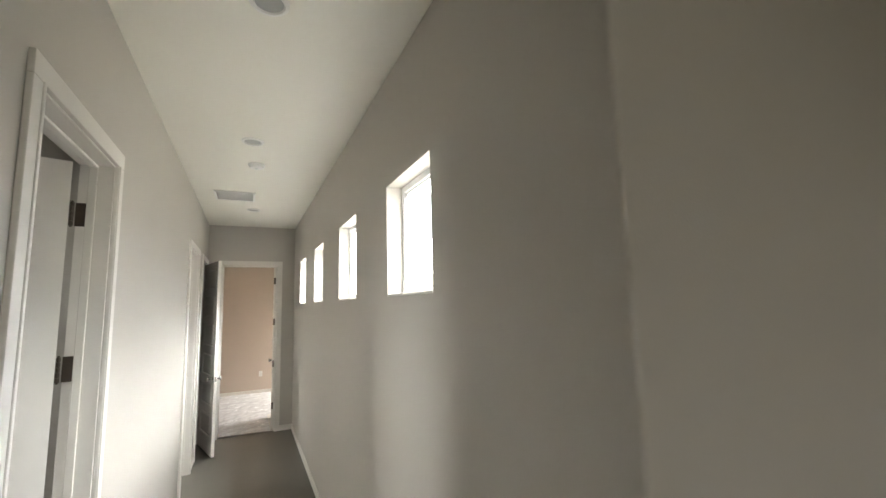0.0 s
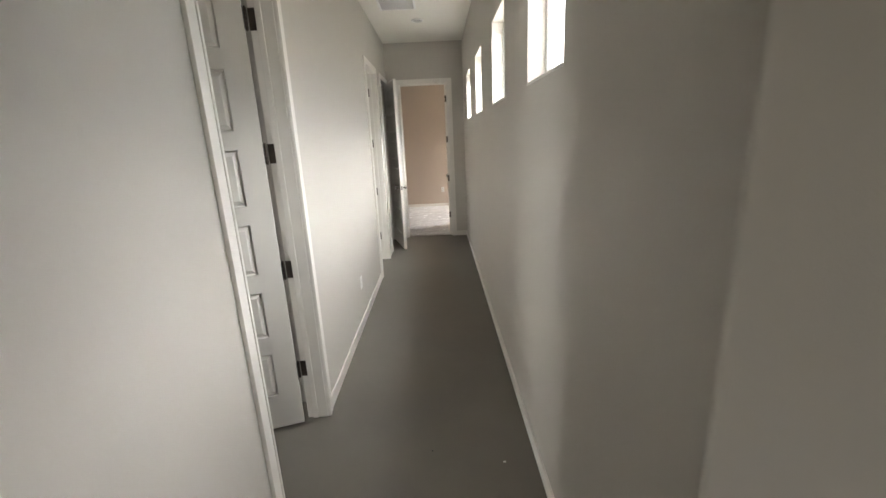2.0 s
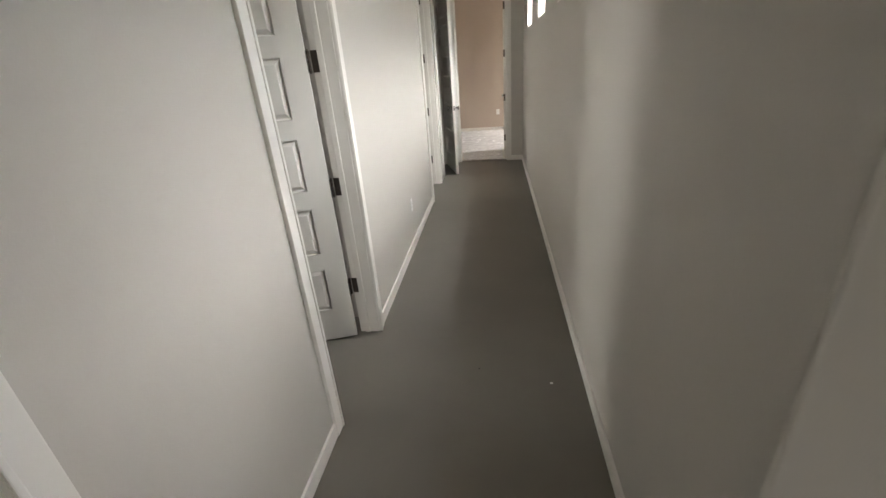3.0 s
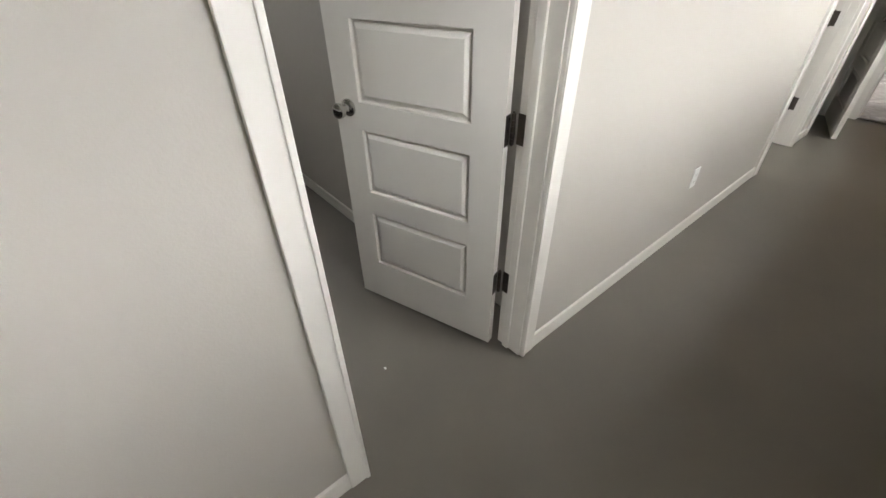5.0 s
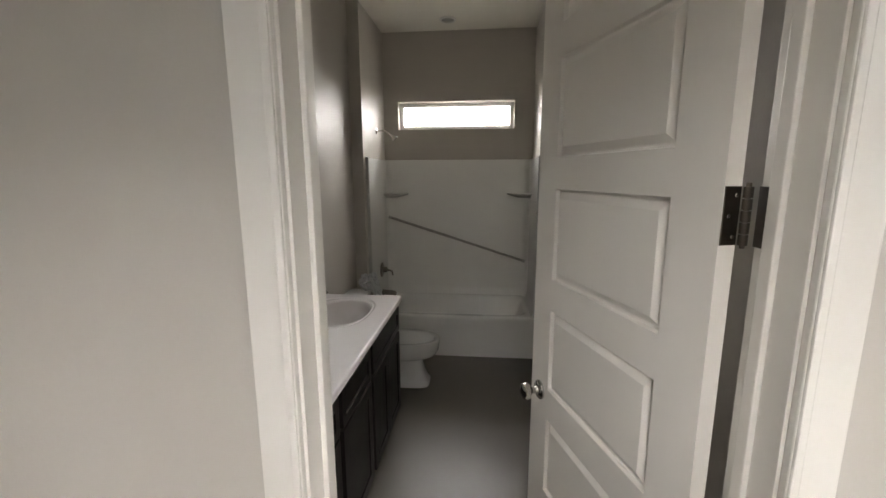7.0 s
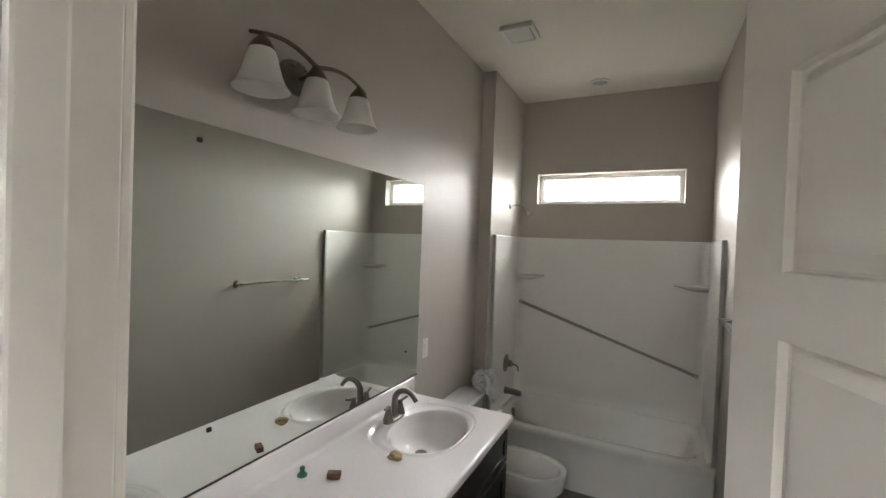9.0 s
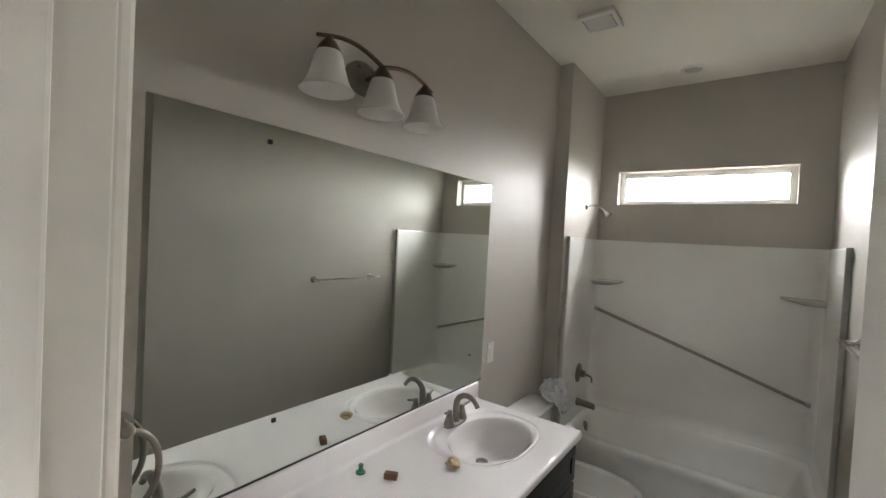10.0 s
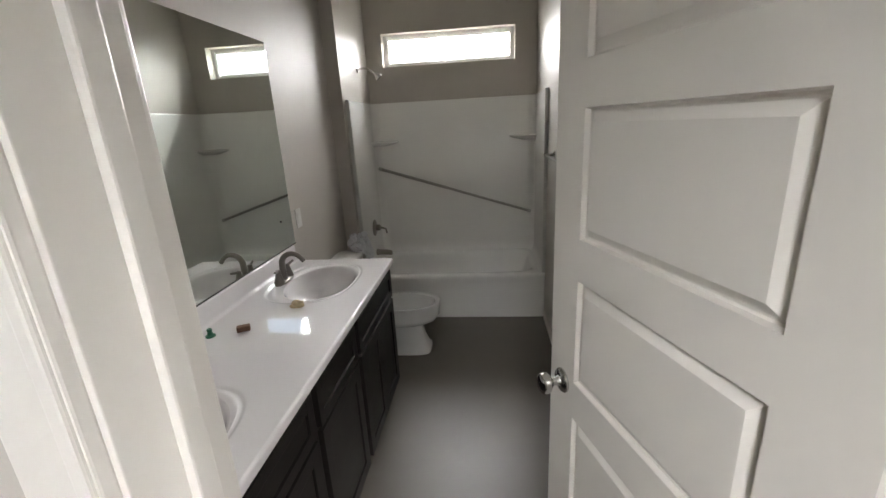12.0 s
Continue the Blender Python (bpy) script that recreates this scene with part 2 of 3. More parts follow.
structure("wall_far_west", boxes((-3.12, YE, 0, -3.0, 8.74, H)), WALL_FAR, "tan wall of the far room", "wall")
structure("wall_far_east", wall_along("y", 3.3, 3.42, YE, 8.74, H, [(6.6, 8.4, 0.7, 2.3)]), WALL_FAR, "tan wall of the far room with an unseen added window", "wall")


# ---- trim ----
def baseboard(name, rows):
    bm = bmesh.new()
    for x0, y0, x1, y1 in rows:
        box(bm, x0, y0, 0.001, x1, y1, 0.078, bevel=0.003)
    structure(name, bm, TRIM, "white painted wooden baseboard", "baseboard")


CW, CT = 0.070, 0.017
bb = 0.013
baseboard("baseboard_west", [(0, BATH[1] + CW + 0.005, bb, BED[0] - CW - 0.005), (0, NEAR[1] + CW + 0.005, bb, BATH[0] - CW - 0.005),
                             (0, BED[1] + CW + 0.005, bb, CLOSET[0] - CW - 0.005), (0, CLOSET[1] + CW + 0.005, bb, YE)])
baseboard("baseboard_east", [(XR - bb, -0.89, XR, YE)])
baseboard("baseboard_end", [(bb, YE - bb, END[0] - CW - 0.005, YE), (END[1] + CW + 0.005, YE - bb, XR - bb, YE)])
baseboard("baseboard_return", [(XR - bb, -0.89 - bb, 5.0, -0.89)])
baseboard("baseboard_bath", [(-3.0, YR - bb, -0.95, YR)])
baseboard("baseboard_far", [(-3.0, 8.62 - bb, 3.3, 8.62)])
baseboard("baseboard_bedroom", [(-3.0, 4.38 - bb, -0.12, 4.38)])


def door_frame(name, m, clear_w, depth, stop_at, label, bare=False):
    """Jambs, stops and casings. Local: x across the opening from 0, y into the wall from 0 to -depth, casing on both faces."""
    root = thing(name, label, "door frame", m, kind="structure")
    part("jamb", boxes((-J, -depth, 0, 0, 0, DH), bevel=0.0015), TRIM, root)
    part("jamb", boxes((clear_w, -depth, 0, clear_w + J, 0, DH), bevel=0.0015), TRIM, root)
    part("head_jamb", boxes((-J, -depth, DH, clear_w + J, 0, DH + J), bevel=0.0015), TRIM, root)
    s0, s1 = stop_at
    part("stop", boxes((0, s0, 0.002, 0.011, s1, DH - 0.011), bevel=0.003), TRIM, root)
    part("stop", boxes((clear_w - 0.011, s0, 0.002, clear_w, s1, DH - 0.011), bevel=0.003), TRIM, root)
    part("stop", boxes((0, s0, DH - 0.011, clear_w, s1, DH), bevel=0.003), TRIM, root)
    inner = 0.011 if bare else CT
    for y0, y1, lip in ((0.0, CT, 1), (-depth - inner, -depth, -1)):
        yb0, yb1 = (y1 - 0.001, y1 + 0.005) if lip > 0 else (y0 - (0.001 if bare else 0.005), y0 + 0.001)
        for x0, x1, bx0, bx1 in ((-CW - 0.005, -0.005, -0.021, -0.007), (clear_w + 0.005, clear_w + CW + 0.005, clear_w + 0.007, clear_w + 0.021)):
            if bare and lip < 0 and x0 < 0:
                continue  # plain jamb edge on the hinge side
            bm = boxes((x0, y0, 0.001, x1, y1, DH + 0.005), bevel=0.003)
            box(bm, bx0, min(y0, yb0), 0.002, bx1, max(y1, yb1), DH + 0.007, bevel=0.003)
            part("casing", bm, TRIM, root)
        bm = boxes((-CW - 0.005, y0, DH + 0.0055, clear_w + CW + 0.005, y1, DH + 0.005 + CW), bevel=0.003)
        part("head_casing", bm, TRIM, root)
    return root


def door_leaf(name, w, label, m, hinge_z, hs=1, knob=True):
    """Six-panel leaf. Local: hinge edge at x = 0, leaf along +x, thickness from y = 0 (hinge face) to y = 0.035 * hs, z up."""
    root = thing(name, label, "door", m)
    t, z0, z1 = 0.035 * hs, 0.012, 2.438
    lo, hi = min(0, t), max(0, t)
    st = 0.118
    px0, px1 = st, w - st
    panels = ((0.226, 0.492), (0.596, 0.862), (0.966, 1.238), (1.338, 1.620), (1.714, 1.994), (2.088, 2.352))
    bm = boxes((0, lo, z0, st, hi, z1), (w - st, lo, z0, w, hi, z1))
    zs = [z0] + [v for p in panels for v in p] + [z1]
    for a, b in zip(zs[::2], zs[1::2]):
        box(bm, st, lo, a, w - st, hi, b)
    part("slab", bm, DOORP, root)
    for a, b in panels:
        bm = bmesh.new()
        for face, inward in ((lo, 1), (hi, -1)):
            rings = []
            for inset, dep in ((-0.004, 0.004), (0.0, 0.0), (0.0012, 0.003), (0.003, 0.0120), (0.007, 0.0140), (0.011, 0.0130), (0.026, 0.0030), (0.029, 0.0012), (0.035, 0.0010)):
                y = face + inward * dep
                rings.append([Vector((px0 + inset, y, a + inset)), Vector((px1 - inset, y, a + inset)), Vector((px1 - inset, y, b - inset)), Vector((px0 + inset, y, b - inset))])
            loft(bm, rings, False, True)
        part("panel", bm, DOORP, root)
    for z in hinge_z:
        bm = boxes((-0.0025, min(0.002 * hs, 0.034 * hs), z - 0.05, -0.0005, max(0.002 * hs, 0.034 * hs), z + 0.05), bevel=0.0006)
        hl = part("hinge", bm, HINGE, root, "satin steel hinge leaf")
        bm = bmesh.new()
        pin = Matrix.Translation((-0.0095, -0.004 * hs, 0))
        for k in range(5):
            lathe(bm, [(0.0078, z - 0.05 + k * 0.02 + 0.0008), (0.0078, z - 0.05 + k * 0.02 + 0.0192)], 12, pin)
        lathe(bm, [(0.004, z - 0.055), (0.0045, z - 0.05), (0.0045, z + 0.05), (0.004, z + 0.056)], 10, pin)
        part("barrel", bm, HINGE, hl, "", 40)
        for dy, dz in ((0.012, 0.035), (0.024, 0.0), (0.012, -0.035)):
            bm = bmesh.new()
            lathe(bm, [(0.0035, 0), (0.0035, 0.0012), (0.002, 0.0018)], 10, Matrix.Translation((-0.0024, dy * hs, z + dz)) @ pose(0, 0, 0, 0, -90, 0))
            part("screw", bm, CHROME, hl)
    if knob:
        for face, s in ((hi, 1), (lo, -1)):
            mm = Matrix.Translation((w - 0.065, face, 0.94)) @ pose(0, 0, 0, -90 * s, 0, 0)
            bm = bmesh.new()
            lathe(bm, [(0.033, 0), (0.033, 0.004), (0.029, 0.008), (0.014, 0.011), (0.011, 0.016), (0.011, 0.03), (0.018, 0.036), (0.0265, 0.043), (0.0285, 0.052), (0.026, 0.061), (0.018, 0.066), (0.006, 0.0675)], 28, mm)
            part("knob", bm, CHROME, root, "polished nickel knob", 35)
        part("latch_plate", boxes((w - 0.001, min(0.029 * hs, 0.006 * hs), 0.91, w + 0.0015, max(0.029 * hs, 0.006 * hs), 0.97), bevel=0.0005), NICKEL, root)
    return root


HZ = (0.342, 0.962, 1.594, 2.226)
def frame_west(name, span, stop, label, bare=False):
    """A frame in the west wall, turned so that its local x runs along the wall."""
    w = span[1] - span[0]
    m = Matrix.Translation((0, span[1], 0)) @ pose(0, 0, 0, 0, 0, -90)
    return door_frame(name, m, w, 0.12, stop, label, bare)


frame_west("door_1", BATH, (-0.086, -0.056), "white painted bathroom door frame with stepped casing", True)
frame_west("door_2", BED, (-0.083, -0.05), "white painted bedroom door frame")
frame_west("door_3", CLOSET, (-0.07, -0.038), "white painted closet door frame")
frame_west("door_4", NEAR, (-0.083, -0.05), "white painted door frame near the hall mouth")
door_frame("door_5", Matrix.Translation((END[1], YE, 0)) @ pose(0, 0, 0, 0, 0, 180), END[1] - END[0], 0.12, (-0.083, -0.05), "white painted door frame at the end of the hall")


def jamb_hinges(name, rows, label):
    root = thing(name, label, "hinge")
    for x0, y0, x1, y1 in rows:
        for z in HZ:
            part("leaf", boxes((x0, y0, z - 0.05, x1, y1, z + 0.05), bevel=0.0005), HINGE, root)
    return root


# bathroom door, open three quarters into the bathroom: local x from the hinge, local +y on the bathroom side
def leaf_pose(px, py, ang):
    return Matrix.Translation((px, py, 0)) @ pose(0, 0, 0, 0, 0, ang)


PHI = 71.8
door_leaf("bathroom_door", 0.702, "off-white six-panel bathroom door standing open, nickel knob", leaf_pose(-0.138, BATH[1] - 0.0205, 270 - PHI), HZ)
jamb_hinges("jamb_hinge", [(-0.122, BATH[1] - 0.002, -0.080, BATH[1] - 0.0004)], "satin steel hinge leaves on the bathroom jamb")
# closet door, ajar into the hall
closet_door = door_leaf("closet_door", 0.748, "off-white six-panel closet door standing slightly ajar", Matrix.Translation((0.006, CLOSET[1] - 0.003, 0)) @ pose(0, 0, 0, 0, 0, -90 + 16.8), HZ, -1)
door_leaf("bedroom_door", 0.782, "off-white six-panel bedroom door standing wide open", leaf_pose(-0.128, BED[1] - 0.003, 270 - 93), HZ)
door_leaf("far_room_door", 0.73, "off-white six-panel door standing open into the far room", Matrix.Translation((END[1] - 0.003, YE + 0.128, 0)) @ pose(0, 0, 0, 0, 0, 86), HZ)
jamb_hinges("jamb_hinge", [(-0.122, BED[1] - 0.002, -0.080, BED[1] - 0.0004)], "satin steel hinge leaves on the bedroom jamb")
jamb_hinges("jamb_hinge", [(END[1] - 0.002, YE + 0.086, END[1] - 0.0004, YE + 0.118)], "satin steel hinge leaves on the far jamb")


# ---- windows ----
def window(name, m, w, h, label, mullion=False, sill=True):
    """Local: x across from 0 to w, z up from 0 to h, y from 0 (inner wall face) outward."""
    root = thing(name, label, "window", m, kind="structure")
    f, d0, d1 = 0.032, 0.085, 0.135
    fr = part("window_frame", boxes((0, d0, 0, f, d1, h), (w - f, d0, 0, w, d1, h), (f, d0, 0, w - f, d1, f), (f, d0, h - f, w - f, d1, h), bevel=0.003), VINYL, root)
    part("glazing_bead", boxes((f, d0 + 0.012, f, f + 0.012, d0 + 0.03, h - f), (w - f - 0.012, d0 + 0.012, f, w - f, d0 + 0.03, h - f),
                               (f, d0 + 0.012, f, w - f, d0 + 0.03, f + 0.012), (f, d0 + 0.012, h - f - 0.012, w - f, d0 + 0.03, h - f), bevel=0.002), VINYL, root)
    if mullion:
        part("mullion", boxes((w * 0.5 - 0.015, d0 + 0.005, f, w * 0.5 + 0.015, d1 - 0.005, h - f), bevel=0.003), VINYL, root)
    g = part("pane", boxes((f, d0 + 0.03, f, w - f, d0 + 0.034, h - f)), GLASS, root)
    g.visible_shadow = False
    if sill:
        part("window_sill", boxes((0.0015, -0.004, -0.0, w - 0.0015, d0, 0.012), bevel=0.003), TRIM, root)
    return root


for i, (a, b) in enumerate(HALL_WINDOWS):
    window("window_%d" % (i + 1), Matrix.Translation((XR, b, WZ0)) @ pose(0, 0, 0, 0, 0, -90), b - a, WZ1 - WZ0, "small fixed white vinyl hall window")
window("window_5", Matrix.Translation((XB, BW[0], BW[2])) @ pose(0, 0, 0, 0, 0, 90), BW[1] - BW[0], BW[3] - BW[2], "narrow high white vinyl bathroom window", sill=False)
# windows 6 to 8 stay out of view, added to let light into their rooms
window("window_6", Matrix.Translation((-3.0, 2.3, 0.7)) @ pose(0, 0, 0, 0, 0, 90), 1.5, 1.5, "unseen white vinyl bedroom window added for daylight", True)
window("window_7", Matrix.Translation((3.3, 8.4, 0.7)) @ pose(0, 0, 0, 0, 0, -90), 1.8, 1.6, "unseen white vinyl far room window added for daylight", True)
window("window_8", Matrix.Translation((2.5, -6.0, 0.1)) @ pose(0, 0, 0, 0, 0, 180), 2.0, 2.2, "unseen wide glazed opening added to light the room", True)

# ---- outdoors ----
structure("ground", boxes((-600, -600, -0.45, 600, 600, -0.2)), GRASS, "dry lawn around the house", "ground")


def house_far():
    root = thing("neighbour_house", "tan stucco neighbouring house with a grey shingle roof", "house", Matrix.Translation((8.5, 3.0, -0.2)))
    part("wall", boxes((0, -6, 0, 8, 6, 2.6)), STUCCO, root)
    bm = bmesh.new()
    loft(bm, [[Vector((-0.5, y, 2.6)), Vector((8.5, y, 2.6)), Vector((4, y, 4.6))] for y in (-6.5, 6.5)], True, True)
    part("roof", bm, SHINGLE, root)
    for y in (-3.5, 0.5, 3.8):
        wn = part("window", boxes((-0.03, y, 1.0, 0.02, y + 1.0, 2.1)), VINYL, root)
        part("pane", boxes((-0.036, y + 0.06, 1.06, -0.031, y + 0.94, 2.04)), GREY_GRILLE, wn)


house_far()

# ---- hall things ----
def can_light(x, y):
    root = thing("recessed_light", "round white recessed ceiling light, switched off", "ceiling light", Matrix.Translation((x, y, H)), "recessed ceiling lights")
    bm = bmesh.new()
    lathe(bm, [(0.078, -0.0005), (0.078, -0.007), (0.073, -0.012), (0.062, -0.013), (0.056, -0.006)], 36, cap=False)
    part("trim_ring", bm, PLASTIC, root, "", 40)
    bm = bmesh.new()
    # no recess is cut, so its shade is put into the lens's grey
    lathe(bm, [(0.060, -0.003), (0.04, -0.0035), (0.02, -0.004)], 36)
    part("lens", bm, LENS, root, "frosted lens", 40)
    return root


first_can = can_light(0.59, 0.237)
copy_thing(first_can, Matrix.Translation((0.545, 1.83, H)))
copy_thing(first_can, Matrix.Translation((0.58, 4.25, H)))
copy_thing(first_can, Matrix.Translation((-3.46, -0.06, H)))


def smoke_alarm():
    root = thing("smoke_alarm", "round white plastic smoke alarm on the ceiling", "smoke alarm", Matrix.Translation((0.58, 2.39, H)))
    bm = bmesh.new()
    lathe(bm, [(0.068, -0.0005), (0.068, -0.012), (0.062, -0.016), (0.060, -0.024), (0.052, -0.032), (0.02, -0.034)], 36)
    part("housing", bm, PLASTIC, root, "", 40)
    bm = bmesh.new()
    lathe(bm, [(0.012, -0.033), (0.012, -0.037), (0.008, -0.038)], 16)
    part("button", bm, GREY_GRILLE, root, "", 40)


smoke_alarm()


def grille(name, label, x0, y0, x1, y1, slats):
    root = thing(name, label, "air vent", Matrix.Translation((x0, y0, H)))
    w, d = x1 - x0, y1 - y0
    part("backing", boxes((0.01, 0.01, -0.0035, w - 0.01, d - 0.01, -0.0005)), VENT_SHADE, root)
    part("frame", boxes((0, 0, -0.012, 0.025, d, -0.0005), (w - 0.025, 0, -0.012, w, d, -0.0005), (0.025, 0, -0.012, w - 0.025, 0.025, -0.0005), (0.025, d - 0.025, -0.012, w - 0.025, d, -0.0005), bevel=0.002), PLASTIC, root)
    me = None
    for i in range(slats):
        y = 0.03 + (d - 0.06) * (i + 0.5) / slats
        if me is None:
            bm = bmesh.new()
            loft(bm, [[Vector((x, -0.007, -0.012)), Vector((x, -0.006, -0.013)), Vector((x, 0.007, -0.004)), Vector((x, 0.006, -0.0035))] for x in (0.025, w - 0.025)], True, True)
            me = finish(bm, "slat", GREY_GRILLE)
        ob = new("slat", me)
        ob.parent, ob.location = root, (0, y, 0)
    return root


def egg_crate(name, label, x0, y0, x1, y1, nx, ny):
    root = thing(name, label, "air vent", Matrix.Translation((x0, y0, H)))
    w, d, f = x1 - x0, y1 - y0, 0.024
    part("backing", boxes((0.01, 0.01, -0.003, w - 0.01, d - 0.01, -0.0005)), VENT_SHADE, root)
    part("frame", boxes((0, 0, -0.012, f, d, -0.0005), (w - f, 0, -0.012, w, d, -0.0005), (f, 0, -0.012, w - f, f, -0.0005), (f, d - f, -0.012, w - f, d, -0.0005), bevel=0.002), PLASTIC, root)
    across = finish(boxes((f, -0.0018, -0.013, w - f, 0.0018, -0.003)), "slat", PLASTIC)
    along = finish(boxes((-0.0018, f, -0.0135, 0.0018, d - f, -0.0035)), "blade", PLASTIC)
    for i in range(1, ny):
        ob = new("slat", across)
        ob.parent, ob.location = root, (0, f + (d - 2 * f) * i / ny, 0)
    for i in range(1, nx):
        ob = new("blade", along)
        ob.parent, ob.location = root, (f + (w - 2 * f) * i / nx, 0, 0)


egg_crate("ceiling_vent", "wide white egg-crate return air grille in the hall ceiling", 0.186, 3.37, 0.588, 3.75, 18, 10)


def plate(name, label, m, holes):
    """Wall plate. Local: x across, z up, y out of the wall."""
    root = thing(name, label, name.replace("_", " "), m)
    part("cover", boxes((-0.035, 0.0003, -0.0575, 0.035, 0.006, 0.0575), bevel=0.002), PLASTIC, root)
    for z in holes:
        so = part("socket", boxes((-0.017, 0.0055, z - 0.014, 0.017, 0.0075, z + 0.014), bevel=0.001), PLASTIC, root)
        part("slot", boxes((-0.008, 0.0073, z - 0.005, -0.0055, 0.0078, z + 0.005), (0.0055, 0.0073, z - 0.005, 0.008, 0.0078, z + 0.005)), DARK, so)
    return root


plate("wall_outlet", "white duplex outlet low on the hall wall", Matrix.Translation((0, 2.12, 0.39)) @ pose(0, 0, 0, 0, 0, -90), (-0.02, 0.02))
plate("wall_outlet", "white duplex outlet on the far room wall", Matrix.Translation((0.84, 8.62, 0.41)) @ pose(0, 0, 0, 0, 0, 180), (-0.02, 0.02))
sw = plate("wall_switch", "white rocker switch plate beside the mirror", Matrix.Translation((-2.155, YM, 1.098)), ())
part("rocker", boxes((-0.016, 0.0055, -0.033, 0.016, 0.0085, 0.033), bevel=0.0015), PLASTIC, sw)

tagged(new("floor_chip", finish(boxes((1.018, 0.299, 0.0005, 1.033, 0.307, 0.004), bevel=0.001), "floor_chip", PLASTIC)), "tiny white plaster crumb on the hall floor", "debris")

tagged(new("floor_chip", finish(boxes((-0.32, 0.27, 0.0005, -0.308, 0.278, 0.003), bevel=0.0008), "floor_chip", PLASTIC)), "tiny pale plaster crumb on the bathroom floor", "debris")
tagged(new("floor_chip", finish(boxes((0.647, 0.402, 0.0005, 0.655, 0.408, 0.003), bevel=0.0008), "floor_chip", BLACK)), "tiny dark crumb on the hall floor", "debris")

# far room: carpet under a wrinkled protective film
structure("carpet_far", boxes((-3.0, YE + 0.06, 0.0005, 3.3, 8.615, 0.012)), CARPET, "pale carpet of the far room", "carpet")
structure("carpet_bedroom", boxes((-3.0, 1.72, 0.0005, -0.125, 4.38, 0.012)), CARPET, "pale carpet of the bedroom", "carpet")


def film_sheet(name, label, x0, y0, x1, y1, z, nx, ny, amp):
    bm = bmesh.new()
    g = [[None] * (ny + 1) for _ in range(nx + 1)]
    for i in range(nx + 1):
        for j in range(ny + 1):
            y = y0 + (y1 - y0) * j / ny
            # the sheet spreads out once it is through the doorway and past the door leaf
            a = x0 - 0.5 * min(max((y - y0 - 0.2) / 0.3, 0), 1)
            b = x1 + 0.4 * min(max((y - y0 - 1.0) / 0.4, 0), 1)
            x = a + (b - a) * i / nx
            if j == 0:
                y += 0.045 * noise.noise((x * 7, 1.3, 0))
            h = abs(noise.noise((x * 5, y * 5, 3))) + 0.6 * abs(noise.noise((x * 13, y * 13, 7)))
            g[i][j] = bm.verts.new((x, y, z + amp * h))
    for i in range(nx):
        for j in range(ny):
            bm.faces.new((g[i][j], g[i + 1][j], g[i + 1][j + 1], g[i][j + 1]))
    ob = new(name, finish(bm, name, FILM, 60))
    return tagged(ob, label, "plastic film")


film_sheet("plastic_film", "wrinkled translucent plastic film over the far room carpet", END[0] + 0.02, YE + 0.02, END[1] - 0.05, 8.56, 0.0135, 60, 130, 0.02)

# ---- bathroom ----
def vanity():
    yf, yb, zt = -0.275, YM, 0.839
    units = ((-1.990, -1.30, 2), (-1.30, -0.84, 1), (-0.84, -0.125, 2))
    for a, b, doors in units:
        root = thing("vanity_cabinet", "espresso stained shaker vanity cabinet with %s" % ("double doors" if doors == 2 else "a single door"), "cabinet", Matrix.Translation((a, yf, 0)), "vanity cabinets")
        w = b - a
        part("body", boxes((0.001, -(yf - yb) + 0.002, 0.10, w - 0.001, -0.02, 0.72), (0.001, -(yf - yb) + 0.002, 0.72, 0.019, -0.02, zt), (w - 0.019, -(yf - yb) + 0.002, 0.72, w - 0.001, -0.02, zt)), ESPRESSO, root)
        part("toe_kick", boxes((0.001, -(yf - yb) + 0.002, 0.001, w - 0.001, -0.09, 0.10)), ESPRESSO, root)
        part("face_frame", boxes((0.001, -0.02, 0.10, 0.035, 0, zt), (w - 0.035, -0.02, 0.10, w - 0.001, 0, zt), (0.035, -0.02, zt - 0.03, w - 0.035, 0, zt), (0.035, -0.02, 0.10, w - 0.035, 0, 0.13), (0.035, -0.02, 0.635, w - 0.035, 0, 0.67), bevel=0.001), ESPRESSO, root)
        part("drawer_front", shaker(0.02, w - 0.02, 0.66, zt - 0.02, 0.04), ESPRESSO, root)
        step = (w - 0.04) / doors
        for k in range(doors):
            part("cabinet_door", shaker(0.02 + k * step + 0.0015, 0.02 + (k + 1) * step - 0.0015, 0.115, 0.645, 0.055), ESPRESSO, root)


def shaker(xa, xb, za, zb, rail):
    bm = boxes((xa, 0.0005, za, xa + rail, 0.02, zb), (xb - rail, 0.0005, za, xb, 0.02, zb), (xa + rail, 0.0005, za, xb - rail, 0.02, za + rail), (xa + rail, 0.0005, zb - rail, xb - rail, 0.02, zb), bevel=0.0015)
    return box(bm, xa + rail - 0.003, 0.001, za + rail - 0.003, xb - rail + 0.003, 0.011, zb - rail + 0.003)


vanity()

CX0, CX1, CY0, CY1, CZ = -2.012, -0.125, YM + 0.0015, -0.245, 0.874
SINKS = ((-1.668, -0.54), (-0.50, -0.54))


